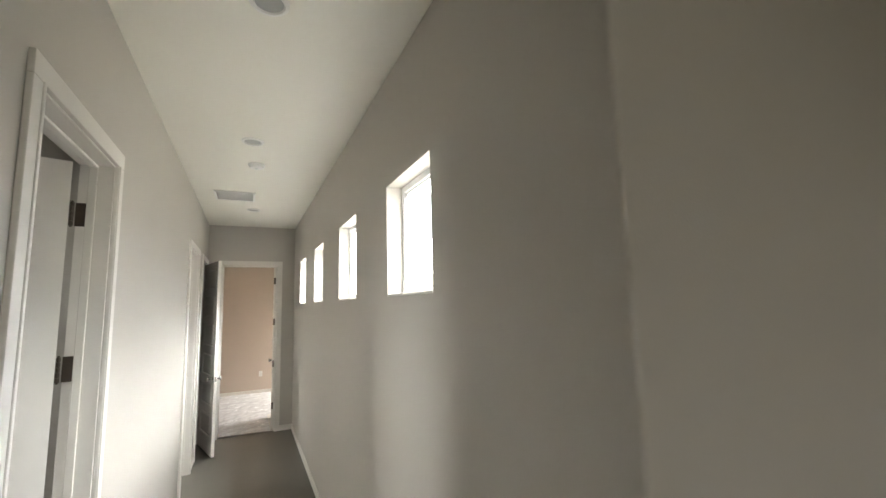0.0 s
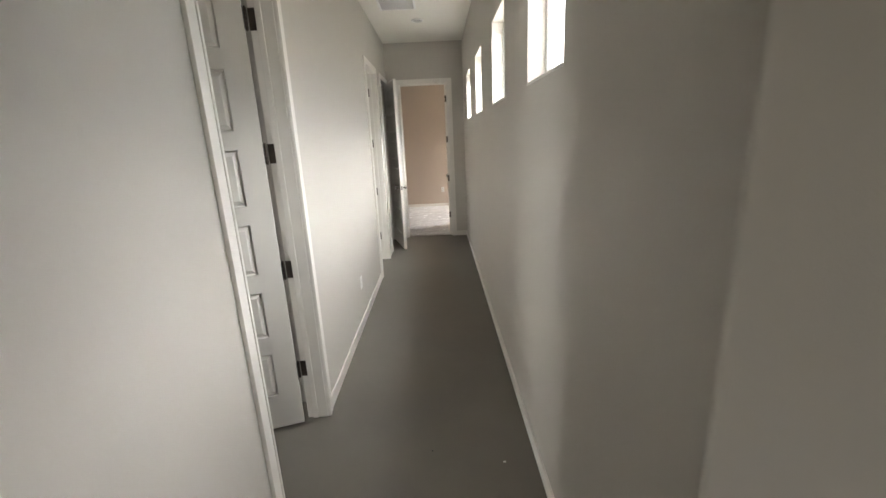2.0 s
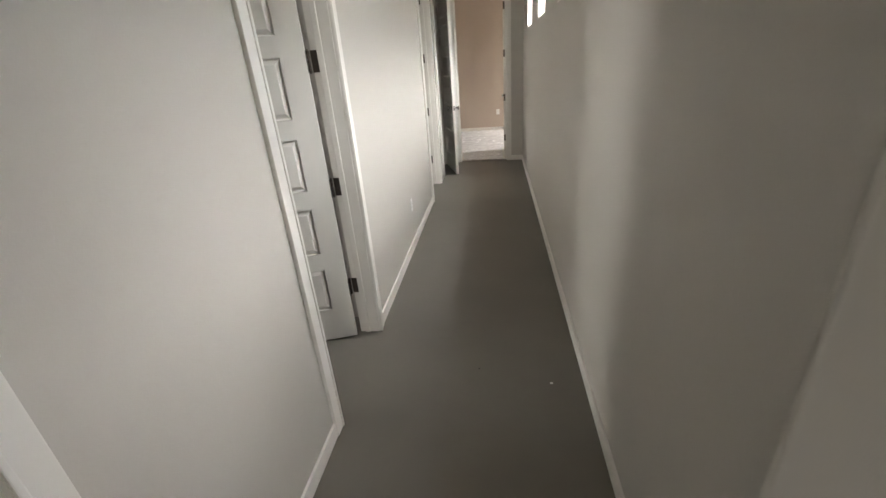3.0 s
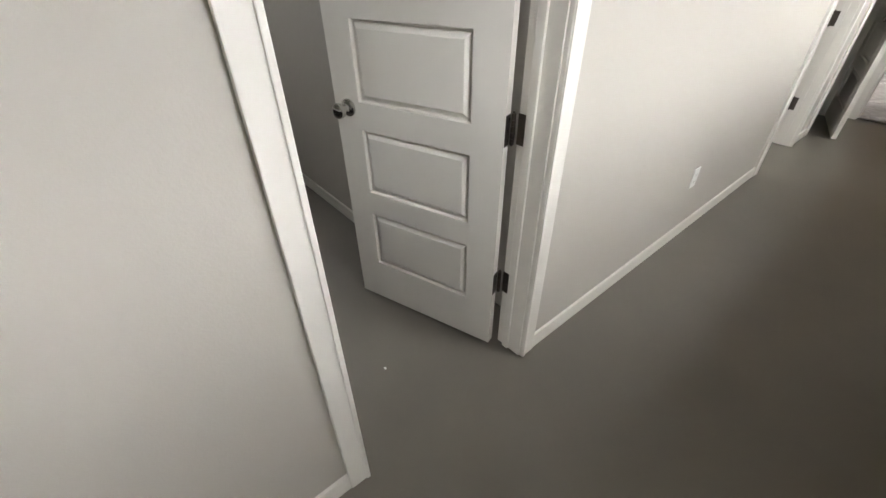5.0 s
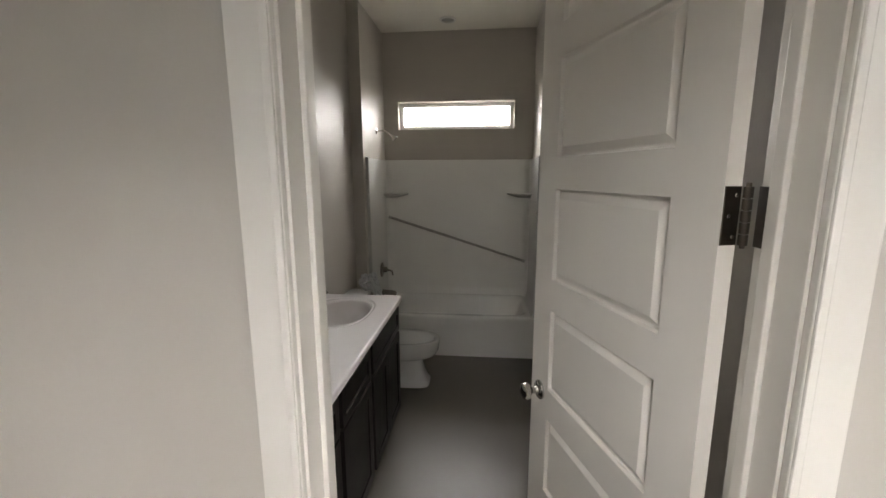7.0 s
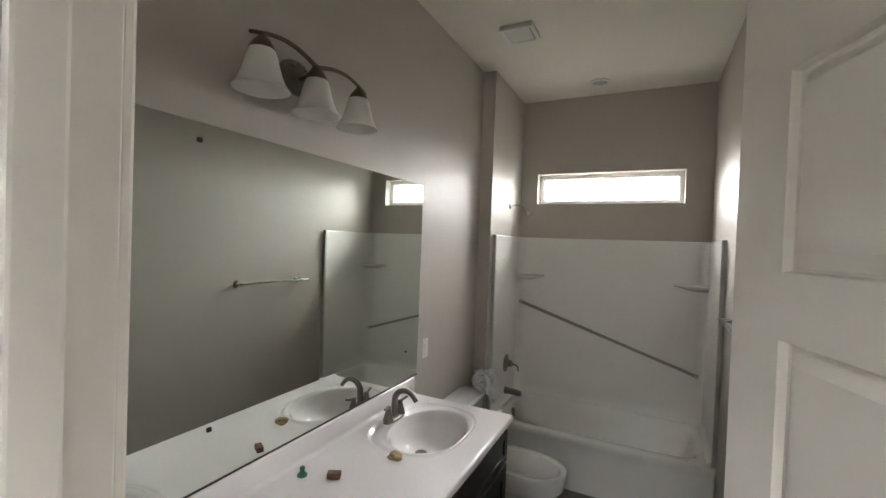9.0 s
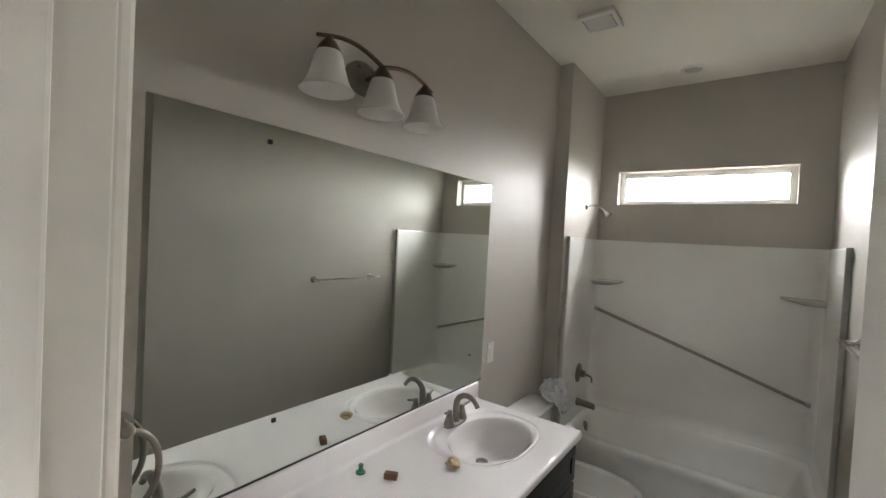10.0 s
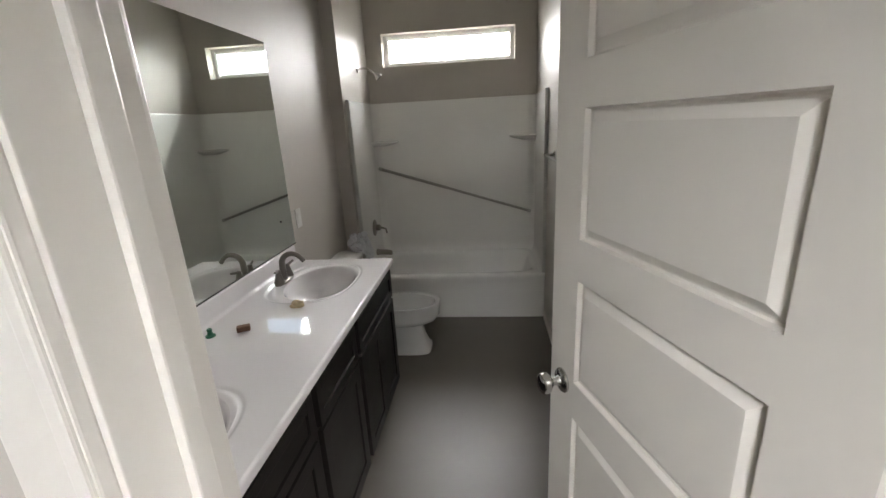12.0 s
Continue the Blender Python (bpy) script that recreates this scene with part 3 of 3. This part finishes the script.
def countertop():
    root = thing("countertop", "white moulded cultured marble double vanity top with oval basins", "countertop")
    xm = (SINKS[0][0] + SINKS[1][0]) / 2
    bm = bmesh.new()
    bowls = []
    for (sx, sy), (a, b) in zip(SINKS, ((CX0, xm), (xm, CX1))):
        n = 72
        angs = [2 * math.pi * i / n for i in range(n)]
        for cx, cy in ((a, CY0), (b, CY0), (a, CY1 - 0.008), (b, CY1 - 0.008)):
            ca = math.atan2(cy - sy, cx - sx) % (2 * math.pi)
            k = min(range(n), key=lambda i: abs(angs[i] - ca))
            angs[k] = ca

        def rim(t):
            c, s = math.cos(t), math.sin(t)
            r = min(((b if c > 0 else a) - sx) / c if abs(c) > 1e-9 else 9, ((CY1 - 0.008 if s > 0 else CY0) - sy) / s if abs(s) > 1e-9 else 9)
            return Vector((sx + r * c, sy + r * s, CZ))

        def oval(t, ra, rb, z, p=2.0, dy=0.0):
            r = ((abs(math.cos(t)) / ra) ** p + (abs(math.sin(t)) / rb) ** p) ** (-1 / p)
            return Vector((sx + r * math.cos(t), sy + dy + r * math.sin(t), z))
        # a moulded groove runs round each basin
        ring = ((0.291, 0.221, 0, 2.7, -0.025), (0.286, 0.216, 0, 2.7, -0.025), (0.284, 0.214, -0.0002, 2.7, -0.025), (0.280, 0.210, -0.0012, 2.7, -0.025), (0.275, 0.205, -0.0048, 2.7, -0.025), (0.269, 0.199, -0.0055, 2.7, -0.024), (0.263, 0.193, -0.0035, 2.6, -0.022), (0.258, 0.188, -0.0015, 2.5, -0.016), (0.250, 0.180, -0.0022, 2.2, -0.006), (0.240, 0.170, -0.006, 2.0, 0.0))
        loft(bm, [[rim(t) for t in angs]] + [[oval(t, ra, rb, CZ + dz, p, dy) for t in angs] for ra, rb, dz, p, dy in ring])
        bb2 = bmesh.new()
        loft(bb2, [[oval(t, 0.240 * k, 0.170 * k, CZ - d) + Vector((0, -0.045 * (1 - k), 0)) for t in angs] for k, d in ((1.0, 0.006), (0.975, 0.010), (0.95, 0.018), (0.90, 0.040), (0.80, 0.074), (0.62, 0.105), (0.38, 0.124), (0.12, 0.130))])
        bowls.append((bb2, sx, sy))
    # front nosing and end
    prof = [(CY1 - 0.008, CZ), (CY1 - 0.004, CZ - 0.0015), (CY1 - 0.0005, CZ - 0.006), (CY1, CZ - 0.012), (CY1, CZ - 0.032), (CY1 - 0.02, CZ - 0.0345)]
    va = [bm.verts.new((CX0, y, z)) for y, z in prof]
    vb = [bm.verts.new((CX1, y, z)) for y, z in prof]
    for i in range(len(prof) - 1):
        bm.faces.new((va[i], va[i + 1], vb[i + 1], vb[i]))
    bm.faces.new([bm.verts.new(p) for p in ((CX0, CY0, CZ), (CX0, CY1 - 0.008, CZ), (CX0, CY1 - 0.004, CZ - 0.0015), (CX0, CY1, CZ - 0.012), (CX0, CY1, CZ - 0.0345), (CX0, CY0, CZ - 0.0345))])
    top = part("top", bm, MARBLE, root, "", 35)
    for bb2, sx, sy in bowls:
        bs = part("basin", bb2, MARBLE, root, "oval moulded basin", 50)
        bm = bmesh.new()
        lathe(bm, [(0.026, CZ - 0.1305), (0.028, CZ - 0.1265), (0.022, CZ - 0.126), (0.012, CZ - 0.1295)], 24, Matrix.Translation((sx, sy - 0.040, 0)))
        part("drain", bm, NICKEL, bs, "nickel drain", 40)
    # the splash sweeps up out of the top in a cove
    cove = [(CY0, 0.0005)] + [(CY0 + 0.020 + 0.016 - 0.016 * math.sin(t), 0.0005 + 0.016 - 0.016 * math.cos(t)) for t in [math.pi / 2 * k / 8 for k in range(9)]] + [(CY0 + 0.020, 0.088), (CY0 + 0.018, 0.091), (CY0 + 0.015, 0.092), (CY0, 0.092)]
    bm = bmesh.new()
    loft(bm, [[Vector((x, y, CZ + z)) for y, z in cove] for x in (CX0, CX1)], True, True)
    part("backsplash", bm, MARBLE, root, "", 40)


countertop()


def faucet(x):
    root = thing("basin_faucet", "brushed nickel centerset arc faucet with two levers", "faucet", Matrix.Translation((x, -0.735, CZ)), "vanity faucets")
    bm = bmesh.new()
    loft(bm, [ellipse(0, 0, z, a, b, 32, 2.6) for z, a, b in ((0.0003, 0.080, 0.027), (0.008, 0.080, 0.027), (0.013, 0.074, 0.022))], True, True)
    part("base_plate", bm, NICKEL, root, "", 40)
    bm = bmesh.new()
    lathe(bm, [(0.022, 0.011), (0.017, 0.022), (0.0145, 0.05), (0.0135, 0.07)], 20)
    pts = [(0, 0, 0.055), (0, 0.001, 0.086)] + [(0, 0.058 - 0.058 * math.cos(t), 0.090 + 0.056 * math.sin(t)) for t in [math.pi * k / 10 for k in range(1, 9)]] + [(0, 0.119, 0.104)]
    tube(bm, pts, 0.0165, 14, 0.0105)
    part("spout", bm, NICKEL, root, "", 50)
    for s in (-1, 1):
        bm = bmesh.new()
        lathe(bm, [(0.0265, 0.010), (0.0245, 0.018), (0.0165, 0.045), (0.0115, 0.064), (0.013, 0.070), (0.009, 0.076)], 20, Matrix.Translation((s * 0.052, 0, 0)))
        tube(bm, [(s * 0.052, 0, 0.069), (s * 0.074, 0.004, 0.073), (s * 0.100, 0.010, 0.079)], 0.0075, 10, 0.0055)
        part("lever", bm, NICKEL, root, "", 50)


faucet(SINKS[0][0])
faucet(SINKS[1][0])


def mirror():
    root = thing("wall_mirror", "large frameless wall mirror above the vanity", "mirror")
    part("glass", boxes((-2.06, YM + 0.0015, CZ + 0.0935, -0.402, YM + 0.0065, 2.062), bevel=0.0008), MIRROR, root)
    # dark strip in place of the shaded gap between glass and splash
    part("gap_strip", boxes((-2.06, YM + 0.0066, CZ + 0.0927, -0.402, YM + 0.010, CZ + 0.0962)), DARK, root, "thin dark strip drawn for the gap under the mirror")
    for x, z, r in ((-0.726, 2.010, 0.0068), (-0.779, 1.141, 0.0068), (-1.927, 1.128, 0.005)):
        bm = bmesh.new()
        box(bm, x - r, YM + 0.0064, z - r, x + r, YM + 0.011, z + r, bevel=0.002)
        part("pad", bm, BLACK, root, "small black rubber pad")


mirror()


def vanity_light():
    root = thing("vanity_light", "bronze three-lamp vanity light with frosted bell shades", "wall light", Matrix.Translation((-1.085, YM, 2.318)))
    bm = bmesh.new()
    loft(bm, [[Vector((p.x, y, p.y)) for p in ellipse(0, 0, 0, a, b, 36)] for y, a, b in ((0.0008, 0.085, 0.062), (0.010, 0.085, 0.062), (0.018, 0.076, 0.053), (0.024, 0.055, 0.036))], True, True)
    part("back_plate", bm, NICKEL, root, "", 40)
    part("stem", tube(bmesh.new(), [(0, 0.02, -0.005), (0, 0.06, 0.0), (0, 0.10, 0.03)], 0.008), BRONZE, root, "", 50)
    half = 0.28
    for s in (-1, 1):
        pts = [Vector((s * half * k / 14, 0.105, 0.024 + 0.030 * math.sin(math.pi * k / 14))) for k in range(15)]
        part("arm", tube(bmesh.new(), pts, 0.0085, 10, 0.006), BRONZE, root, "", 50)
    for u in (-0.235, 0.0, 0.235):
        zt = 0.027 if u else 0.018
        m = Matrix.Translation((u, 0.105, zt))
        bm = bmesh.new()
        lathe(bm, [(0.008, 0.012), (0.012, 0.002), (0.023, -0.010), (0.034, -0.026), (0.040, -0.040)], 20, m)
        fit_ = part("socket", bm, BRONZE, root, "", 40)
        bm = bmesh.new()
        prof = [(0.026, -0.024), (0.037, -0.036), (0.045, -0.058), (0.052, -0.086), (0.060, -0.114), (0.071, -0.140), (0.082, -0.156), (0.086, -0.160)]
        lathe(bm, prof + [(r - 0.004, z - (0.0 if k else 0.001)) for k, (r, z) in enumerate(reversed(prof))], 32, m, cap=False)
        part("shade", bm, SHADE, root, "frosted white bell glass shade", 50)


vanity_light()


def towel_ring():
    root = thing("towel_ring", "brushed nickel towel ring beside the mirror", "towel ring", Matrix.Translation((-0.372, YM, 1.262)))
    bm = bmesh.new()
    lathe(bm, [(0.028, 0.0005), (0.028, 0.006), (0.016, 0.012), (0.011, 0.03), (0.013, 0.042), (0.0165, 0.046), (0.0165, 0.066), (0.012, 0.072), (0.005, 0.074)], 24, pose(0, 0, 0, -90, 0, 0))
    part("mount", bm, NICKEL, root, "", 40)
    bm = bmesh.new()
    ks = [2 * math.pi * q / 10 for q in range(10)]
    loft(bm, [[Vector((math.cos(t) * (0.070 + 0.008 * math.cos(k)), 0.056 + 0.008 * math.sin(k), -0.105 + math.sin(t) * (0.100 + 0.008 * math.cos(k)))) for k in ks] for t in [2 * math.pi * i / 48 for i in range(49)]])
    part("ring", bm, NICKEL, root, "", 60)


towel_ring()


def towel_bar():
    y = YR - 0.06
    root = thing("towel_bar", "brushed nickel towel bar on the bathroom wall", "towel bar", Matrix.Translation((0, YR, 1.366)))
    for x in (-2.69, -2.09):
        bm = bmesh.new()
        lathe(bm, [(0.026, 0.0005), (0.026, 0.005), (0.016, 0.012), (0.010, 0.03), (0.0115, 0.055), (0.0115, 0.07), (0.007, 0.073)], 24, Matrix.Translation((x, 0, 0)) @ pose(0, 0, 0, 90, 0, 0))
        part("post", bm, CHROME, root, "", 40)
    part("bar", tube(bmesh.new(), [(-2.765, -0.062, 0), (-2.045, -0.062, 0)], 0.008, 14), CHROME, root, "", 50)


towel_bar()


def toilet():
    root = thing("toilet", "white porcelain toilet without a seat", "toilet", Matrix.Translation((-2.52, YM, 0)))
    bm = bmesh.new()
    rings = [(0.001, 0.455, 0.118, 0.262, 5), (0.025, 0.455, 0.116, 0.260, 5), (0.045, 0.450, 0.104, 0.248, 4.5), (0.12, 0.442, 0.096, 0.232, 3.8), (0.20, 0.438, 0.096, 0.226, 3.4), (0.232, 0.440, 0.104, 0.232, 3.0), (0.248, 0.455, 0.140, 0.272, 2.5), (0.266, 0.470, 0.164, 0.298, 2.3), (0.30, 0.480, 0.178, 0.309, 2.2), (0.355, 0.484, 0.180, 0.311, 2.15), (0.392, 0.485, 0.183, 0.314, 2.15), (0.402, 0.487, 0.178, 0.308, 2.15),
             (0.404, 0.49, 0.160, 0.288, 2.15), (0.397, 0.50, 0.140, 0.262, 2.15), (0.37, 0.505, 0.133, 0.250, 2.15), (0.30, 0.51, 0.118, 0.218, 2.15), (0.24, 0.49, 0.088, 0.155, 2.15), (0.20, 0.46, 0.05, 0.08, 2.15)]
    loft(bm, [ellipse(0, cy, 0.95 * z, a, b, 48, p) for z, cy, a, b, p in rings], True, True)
    part("bowl", bm, PORCELAIN, root, "", 45)
    for s in (-1, 1):
        bm = bmesh.new()
        lathe(bm, [(0.014, 0.0), (0.014, 0.010), (0.010, 0.018), (0.003, 0.021)], 14, Matrix.Translation((s * 0.104, 0.33, 0.024)))
        part("bolt_cap", bm, PORCELAIN, root, "", 40)
    bm = bmesh.new()
    loft(bm, [ellipse(0, 0.105, z, a, b, 40, 6) for z, a, b in ((0.36, 0.17, 0.07), (0.40, 0.205, 0.085), (0.55, 0.213, 0.089), (0.672, 0.219, 0.093))], True, True)
    box(bm, -0.10, 0.05, 0.27, 0.10, 0.30, 0.385, bevel=0.02)
    part("tank", bm, PORCELAIN, root, "", 45)
    bm = bmesh.new()
    loft(bm, [ellipse(0, 0.108, z, a, b, 40, 6) for z, a, b in ((0.673, 0.226, 0.098), (0.677, 0.230, 0.102), (0.700, 0.230, 0.102), (0.708, 0.224, 0.096), (0.711, 0.21, 0.085))], True, True)
    part("tank_lid", bm, PORCELAIN, root, "", 45)
    bm = bmesh.new()
    lathe(bm, [(0.014, 0), (0.014, 0.008), (0.008, 0.012)], 16, Matrix.Translation((0.15, 0.196, 0.61)) @ pose(0, 0, 0, -90, 0, 0))
    tube(bm, [(0.15, 0.21, 0.61), (0.11, 0.215, 0.607), (0.075, 0.213, 0.602)], 0.006, 8)
    part("flush_lever", bm, CHROME, root, "chrome flush lever", 50)


toilet()


def plastic_bag():
    bm = bmesh.new()
    n, rings = 64, []
    for j in range(21):
        v = j / 20
        body = 0.75 + 0.32 * math.sin(math.pi * v) if v < 0.6 else 1.05 - 1.35 * (v - 0.6) + 1.9 * max(0.0, v - 0.82)
        ring = []
        for i in range(n):
            t = 2 * math.pi * i / n
            d = Vector((math.cos(t), math.sin(t), v * 2.2))
            crease = abs(noise.noise(d * 2.3)) * 0.50 + abs(noise.noise(d * 5.7 + Vector((4, 1, 2)))) * 0.30 + 0.08 * abs(math.sin(7 * t + 9 * v))
            k = body * (1.10 - crease)
            p = Vector((0.105 * k * math.cos(t), 0.095 * k * math.sin(t), 0.125 * v * (1 + 0.25 * noise.noise(d * 1.9))))
            over = max(0.0, p.y - 0.028)
            p.z -= min(0.085, over * 2.2)  # the front hangs over the edge of the lid
            ring.append(p)
        rings.append(ring)
    loft(bm, rings, True, False)
    ob = new("plastic_bag", finish(bm, "plastic_bag", BAG, 20))
    ob.matrix_world = Matrix.Translation((-2.735, YM + 0.190, 0.7118))
    tagged(ob, "crumpled clear plastic bag lying on the toilet tank", "plastic bag")


plastic_bag()


def tub():
    root = thing("bathtub", "white acrylic alcove bathtub with a plain apron", "bathtub")
    x0, x1, y0, y1, zr = XB + 0.002, -3.000, YA + 0.002, YR - 0.002, 0.40
    cx, cy = (x0 + x1) / 2, (y0 + y1) / 2
    ha, hb = (x1 - x0) / 2, (y1 - y0) / 2
    bm = bmesh.new()
    loft(bm, [ellipse(cx, cy, z, a, b, 96, p) for z, a, b, p in ((0.001, ha - 0.030, hb, 60), (0.30, ha - 0.022, hb, 60), (0.335, ha - 0.014, hb, 60), (0.355, ha - 0.003, hb, 60), (zr - 0.022, ha, hb, 60), (zr - 0.010, ha - 0.003, hb, 60), (zr - 0.003, ha - 0.010, hb, 60), (zr, ha - 0.020, hb - 0.006, 50),
                                                           (zr, ha - 0.055, hb - 0.06, 8), (zr - 0.004, ha - 0.066, hb - 0.072, 7), (zr - 0.014, ha - 0.076, hb - 0.084, 6.5), (zr - 0.035, ha - 0.085, hb - 0.096, 6), (zr - 0.10, ha - 0.10, hb - 0.12, 5), (0.16, ha - 0.13, hb - 0.18, 4.5), (0.10, ha - 0.17, hb - 0.25, 4), (0.085, ha - 0.26, hb - 0.40, 3))], True, True)
    part("basin", bm, ACRYLIC, root, "", 40)
    bm = bmesh.new()
    lathe(bm, [(0.040, 0.0), (0.040, 0.010), (0.034, 0.020), (0.02, 0.024)], 24, Matrix.Translation((-3.38, YA + 0.102, 0.322)) @ pose(0, 0, 0, -80, 0, 0))
    part("overflow_plate", bm, NICKEL, root, "brushed nickel overflow plate", 40)
    return root


tub()


def surround():
    root = thing("tub_surround", "white moulded acrylic tub surround with corner shelves", "tub surround", kind="structure")
    z0, z1 = 0.4005, 1.812
    th = 0.018
    x1, c = -3.03, 0.075

    def outline(grow):
        """Inner face with rounded corners, then the outer face back along the walls."""
        xi, ya, yb = XB + th + grow, YA + th + grow, YR - th - grow
        arc = [math.pi / 2 * k / 8 for k in range(9)]
        inner = [(x1, ya)] + [(xi + c - c * math.sin(t), ya + c - c * math.cos(t)) for t in arc] + [(xi + c - c * math.cos(t), yb - c + c * math.sin(t)) for t in arc] + [(x1, yb)]
        return inner + [(x1, YR - 0.0015), (XB + 0.0015, YR - 0.0015), (XB + 0.0015, YA + 0.0015), (x1, YA + 0.0015)]
    bm = bmesh.new()
    loft(bm, [[Vector((x, y, z)) for x, y in outline(g)] for z, g in ((z0, 0.030), (z0 + 0.012, 0.022), (z0 + 0.030, 0.012), (z0 + 0.055, 0.004), (z0 + 0.085, 0.0), (z1 - 0.010, 0.0), (z1 - 0.003, -0.002), (z1, -0.006))], True, True)
    part("wall_panel", bm, ACRYLIC, root, "one-piece moulded white panel with rounded corners", 50)
    # side shading of the flanges is put into their grey colour
    part("flange", boxes((-3.036, YA + 0.0015, z0, -3.012, YA + th + 0.012, z1 + 0.003), bevel=0.006), EDGE, root, "edge flange greyed with side shading")
    part("flange", boxes((-3.036, YR - th - 0.012, z0, -3.012, YR - 0.0015, z1 + 0.003), bevel=0.006), EDGE, root, "edge flange greyed with side shading")
    for ya, sgn in ((YA + th, 1), (YR - th, -1)):
        bm = bmesh.new()
        cx, cy = XB + th - 0.004, ya - sgn * 0.004
        prof = [(cx + 0.15 * math.cos(t), cy + sgn * 0.235 * math.sin(t)) for t in [math.pi / 2 * k / 10 for k in range(11)]]
        loft(bm, [[Vector((cx, cy, z))] + [Vector((cx + (x - cx) * k, cy + (y - cy) * k, z)) for x, y in prof] for z, k in ((1.430, 0.50), (1.448, 0.80), (1.460, 0.96), (1.466, 1.0), (1.472, 0.99), (1.475, 0.95))], True, True)
        part("corner_shelf", bm, ACRYLIC, root, "", 40)


surround()


def rod():
    a, b = Vector((-3.690, YA + 0.042, 1.228)), Vector((-3.712, YR - 0.052, 0.769))
    root = thing("shower_rod", "loose grey shower curtain rod wedged aslant across the tub", "curtain rod")
    d = (b - a).normalized()
    part("rod", tube(bmesh.new(), [a + d * 0.004, a.lerp(b, 0.45)], 0.0138, 16), ROD, root, "", 50)
    part("inner_rod", tube(bmesh.new(), [a.lerp(b, 0.45), b - d * 0.004], 0.0122, 16), ROD, root, "", 50)
    for p, q in ((a, a + d * 0.03), (b, b - d * 0.03)):
        part("end_cap", tube(bmesh.new(), [p, q], 0.016, 16), EDGE, root, "grey rubber end cap", 50)


rod()


def shower_fittings():
    x = -3.42
    root = thing("shower_fixture", "chrome shower arm with a small head", "shower fixture", Matrix.Translation((x, YA, 2.07)))
    bm = bmesh.new()
    lathe(bm, [(0.028, 0.0005), (0.028, 0.004), (0.012, 0.012)], 24, pose(0, 0, 0, -90, 0, 0))
    part("escutcheon", bm, CHROME, root, "", 40)
    part("arm", tube(bmesh.new(), [(0, 0.006, 0), (0, 0.05, 0.008), (0, 0.09, 0.004), (0, 0.13, -0.02), (0, 0.155, -0.04)], 0.0085, 12), CHROME, root, "", 50)
    bm = bmesh.new()
    lathe(bm, [(0.011, 0.0), (0.013, 0.012), (0.017, 0.022), (0.024, 0.034), (0.030, 0.044), (0.030, 0.050), (0.022, 0.052)], 24, Matrix.Translation((0, 0.150, -0.036)) @ pose(0, 0, 0, -138, 0, 0))
    part("head", bm, CHROME, root, "", 40)
    root = thing("shower_valve", "brushed nickel shower valve with a lever", "shower valve", Matrix.Translation((x, YA + 0.018, 0.72)))
    bm = bmesh.new()
    lathe(bm, [(0.075, 0.0005), (0.075, 0.005), (0.06, 0.012), (0.03, 0.018), (0.027, 0.05), (0.020, 0.056)], 32, pose(0, 0, 0, -90, 0, 0))
    part("plate", bm, NICKEL, root, "", 40)
    part("lever", tube(bmesh.new(), [(0, 0.045, 0), (0.0, 0.075, -0.004), (0.0, 0.105, -0.015), (0.0, 0.112, -0.055)], 0.010, 12, 0.007), NICKEL, root, "", 50)
    root = thing("tub_spout", "brushed nickel tub spout", "tub spout", Matrix.Translation((x, YA + 0.018, 0.485)))
    bm = bmesh.new()
    loft(bm, [[Vector((p.x, y, p.y + dz)) for p in ellipse(0, 0, 0, a, b, 24, 2.6)] for y, a, b, dz in ((0.0005, 0.030, 0.030, 0), (0.012, 0.030, 0.030, 0), (0.02, 0.026, 0.026, 0), (0.10, 0.024, 0.024, -0.003), (0.135, 0.023, 0.022, -0.008), (0.145, 0.018, 0.016, -0.012))], True, True)
    part("body", bm, NICKEL, root, "", 45)


shower_fittings()
fan = grille("exhaust_fan", "white slatted bathroom exhaust fan cover", -2.555, -0.525, -2.350, -0.315, 8)
fan.location.z = H - 0.022
part("housing", boxes((0.006, 0.006, -0.0004, 0.199, 0.204, 0.0215), bevel=0.002), GREY_GRILLE, fan)


def clutter():
    root = thing("green_cap", "small green plastic cap on the vanity top", "cap", Matrix.Translation((-1.085, -0.752, CZ)))
    bm = bmesh.new()
    lathe(bm, [(0.018, 0.0005), (0.018, 0.006), (0.011, 0.010), (0.008, 0.02), (0.010, 0.03), (0.007, 0.034)], 16)
    part("cap", bm, GREEN, root, "", 40)
    ob = new("cork_block", finish(box(bmesh.new(), -0.024, -0.013, 0.0005, 0.024, 0.013, 0.022, bevel=0.003), "cork_block", BROWN))
    ob.matrix_world = Matrix.Translation((-1.132, -0.645, CZ)) @ pose(0, 0, 0, 0, 0, 118)
    tagged(ob, "small brown cork block on the vanity top", "block")
    bm = bmesh.new()
    bmesh.ops.create_icosphere(bm, subdivisions=3, radius=0.026)
    for v in bm.verts:
        v.co *= 1 + 0.55 * noise.noise(v.co * 60)
        v.co.z = max(0.0005, v.co.z * 0.7 + 0.010)
    ob = new("paper_scrap", finish(bm, "paper_scrap", TAN))
    ob.matrix_world = Matrix.Translation((-1.352, -0.528, CZ))
    tagged(ob, "crumpled tan paper scrap beside the basin", "paper")


clutter()
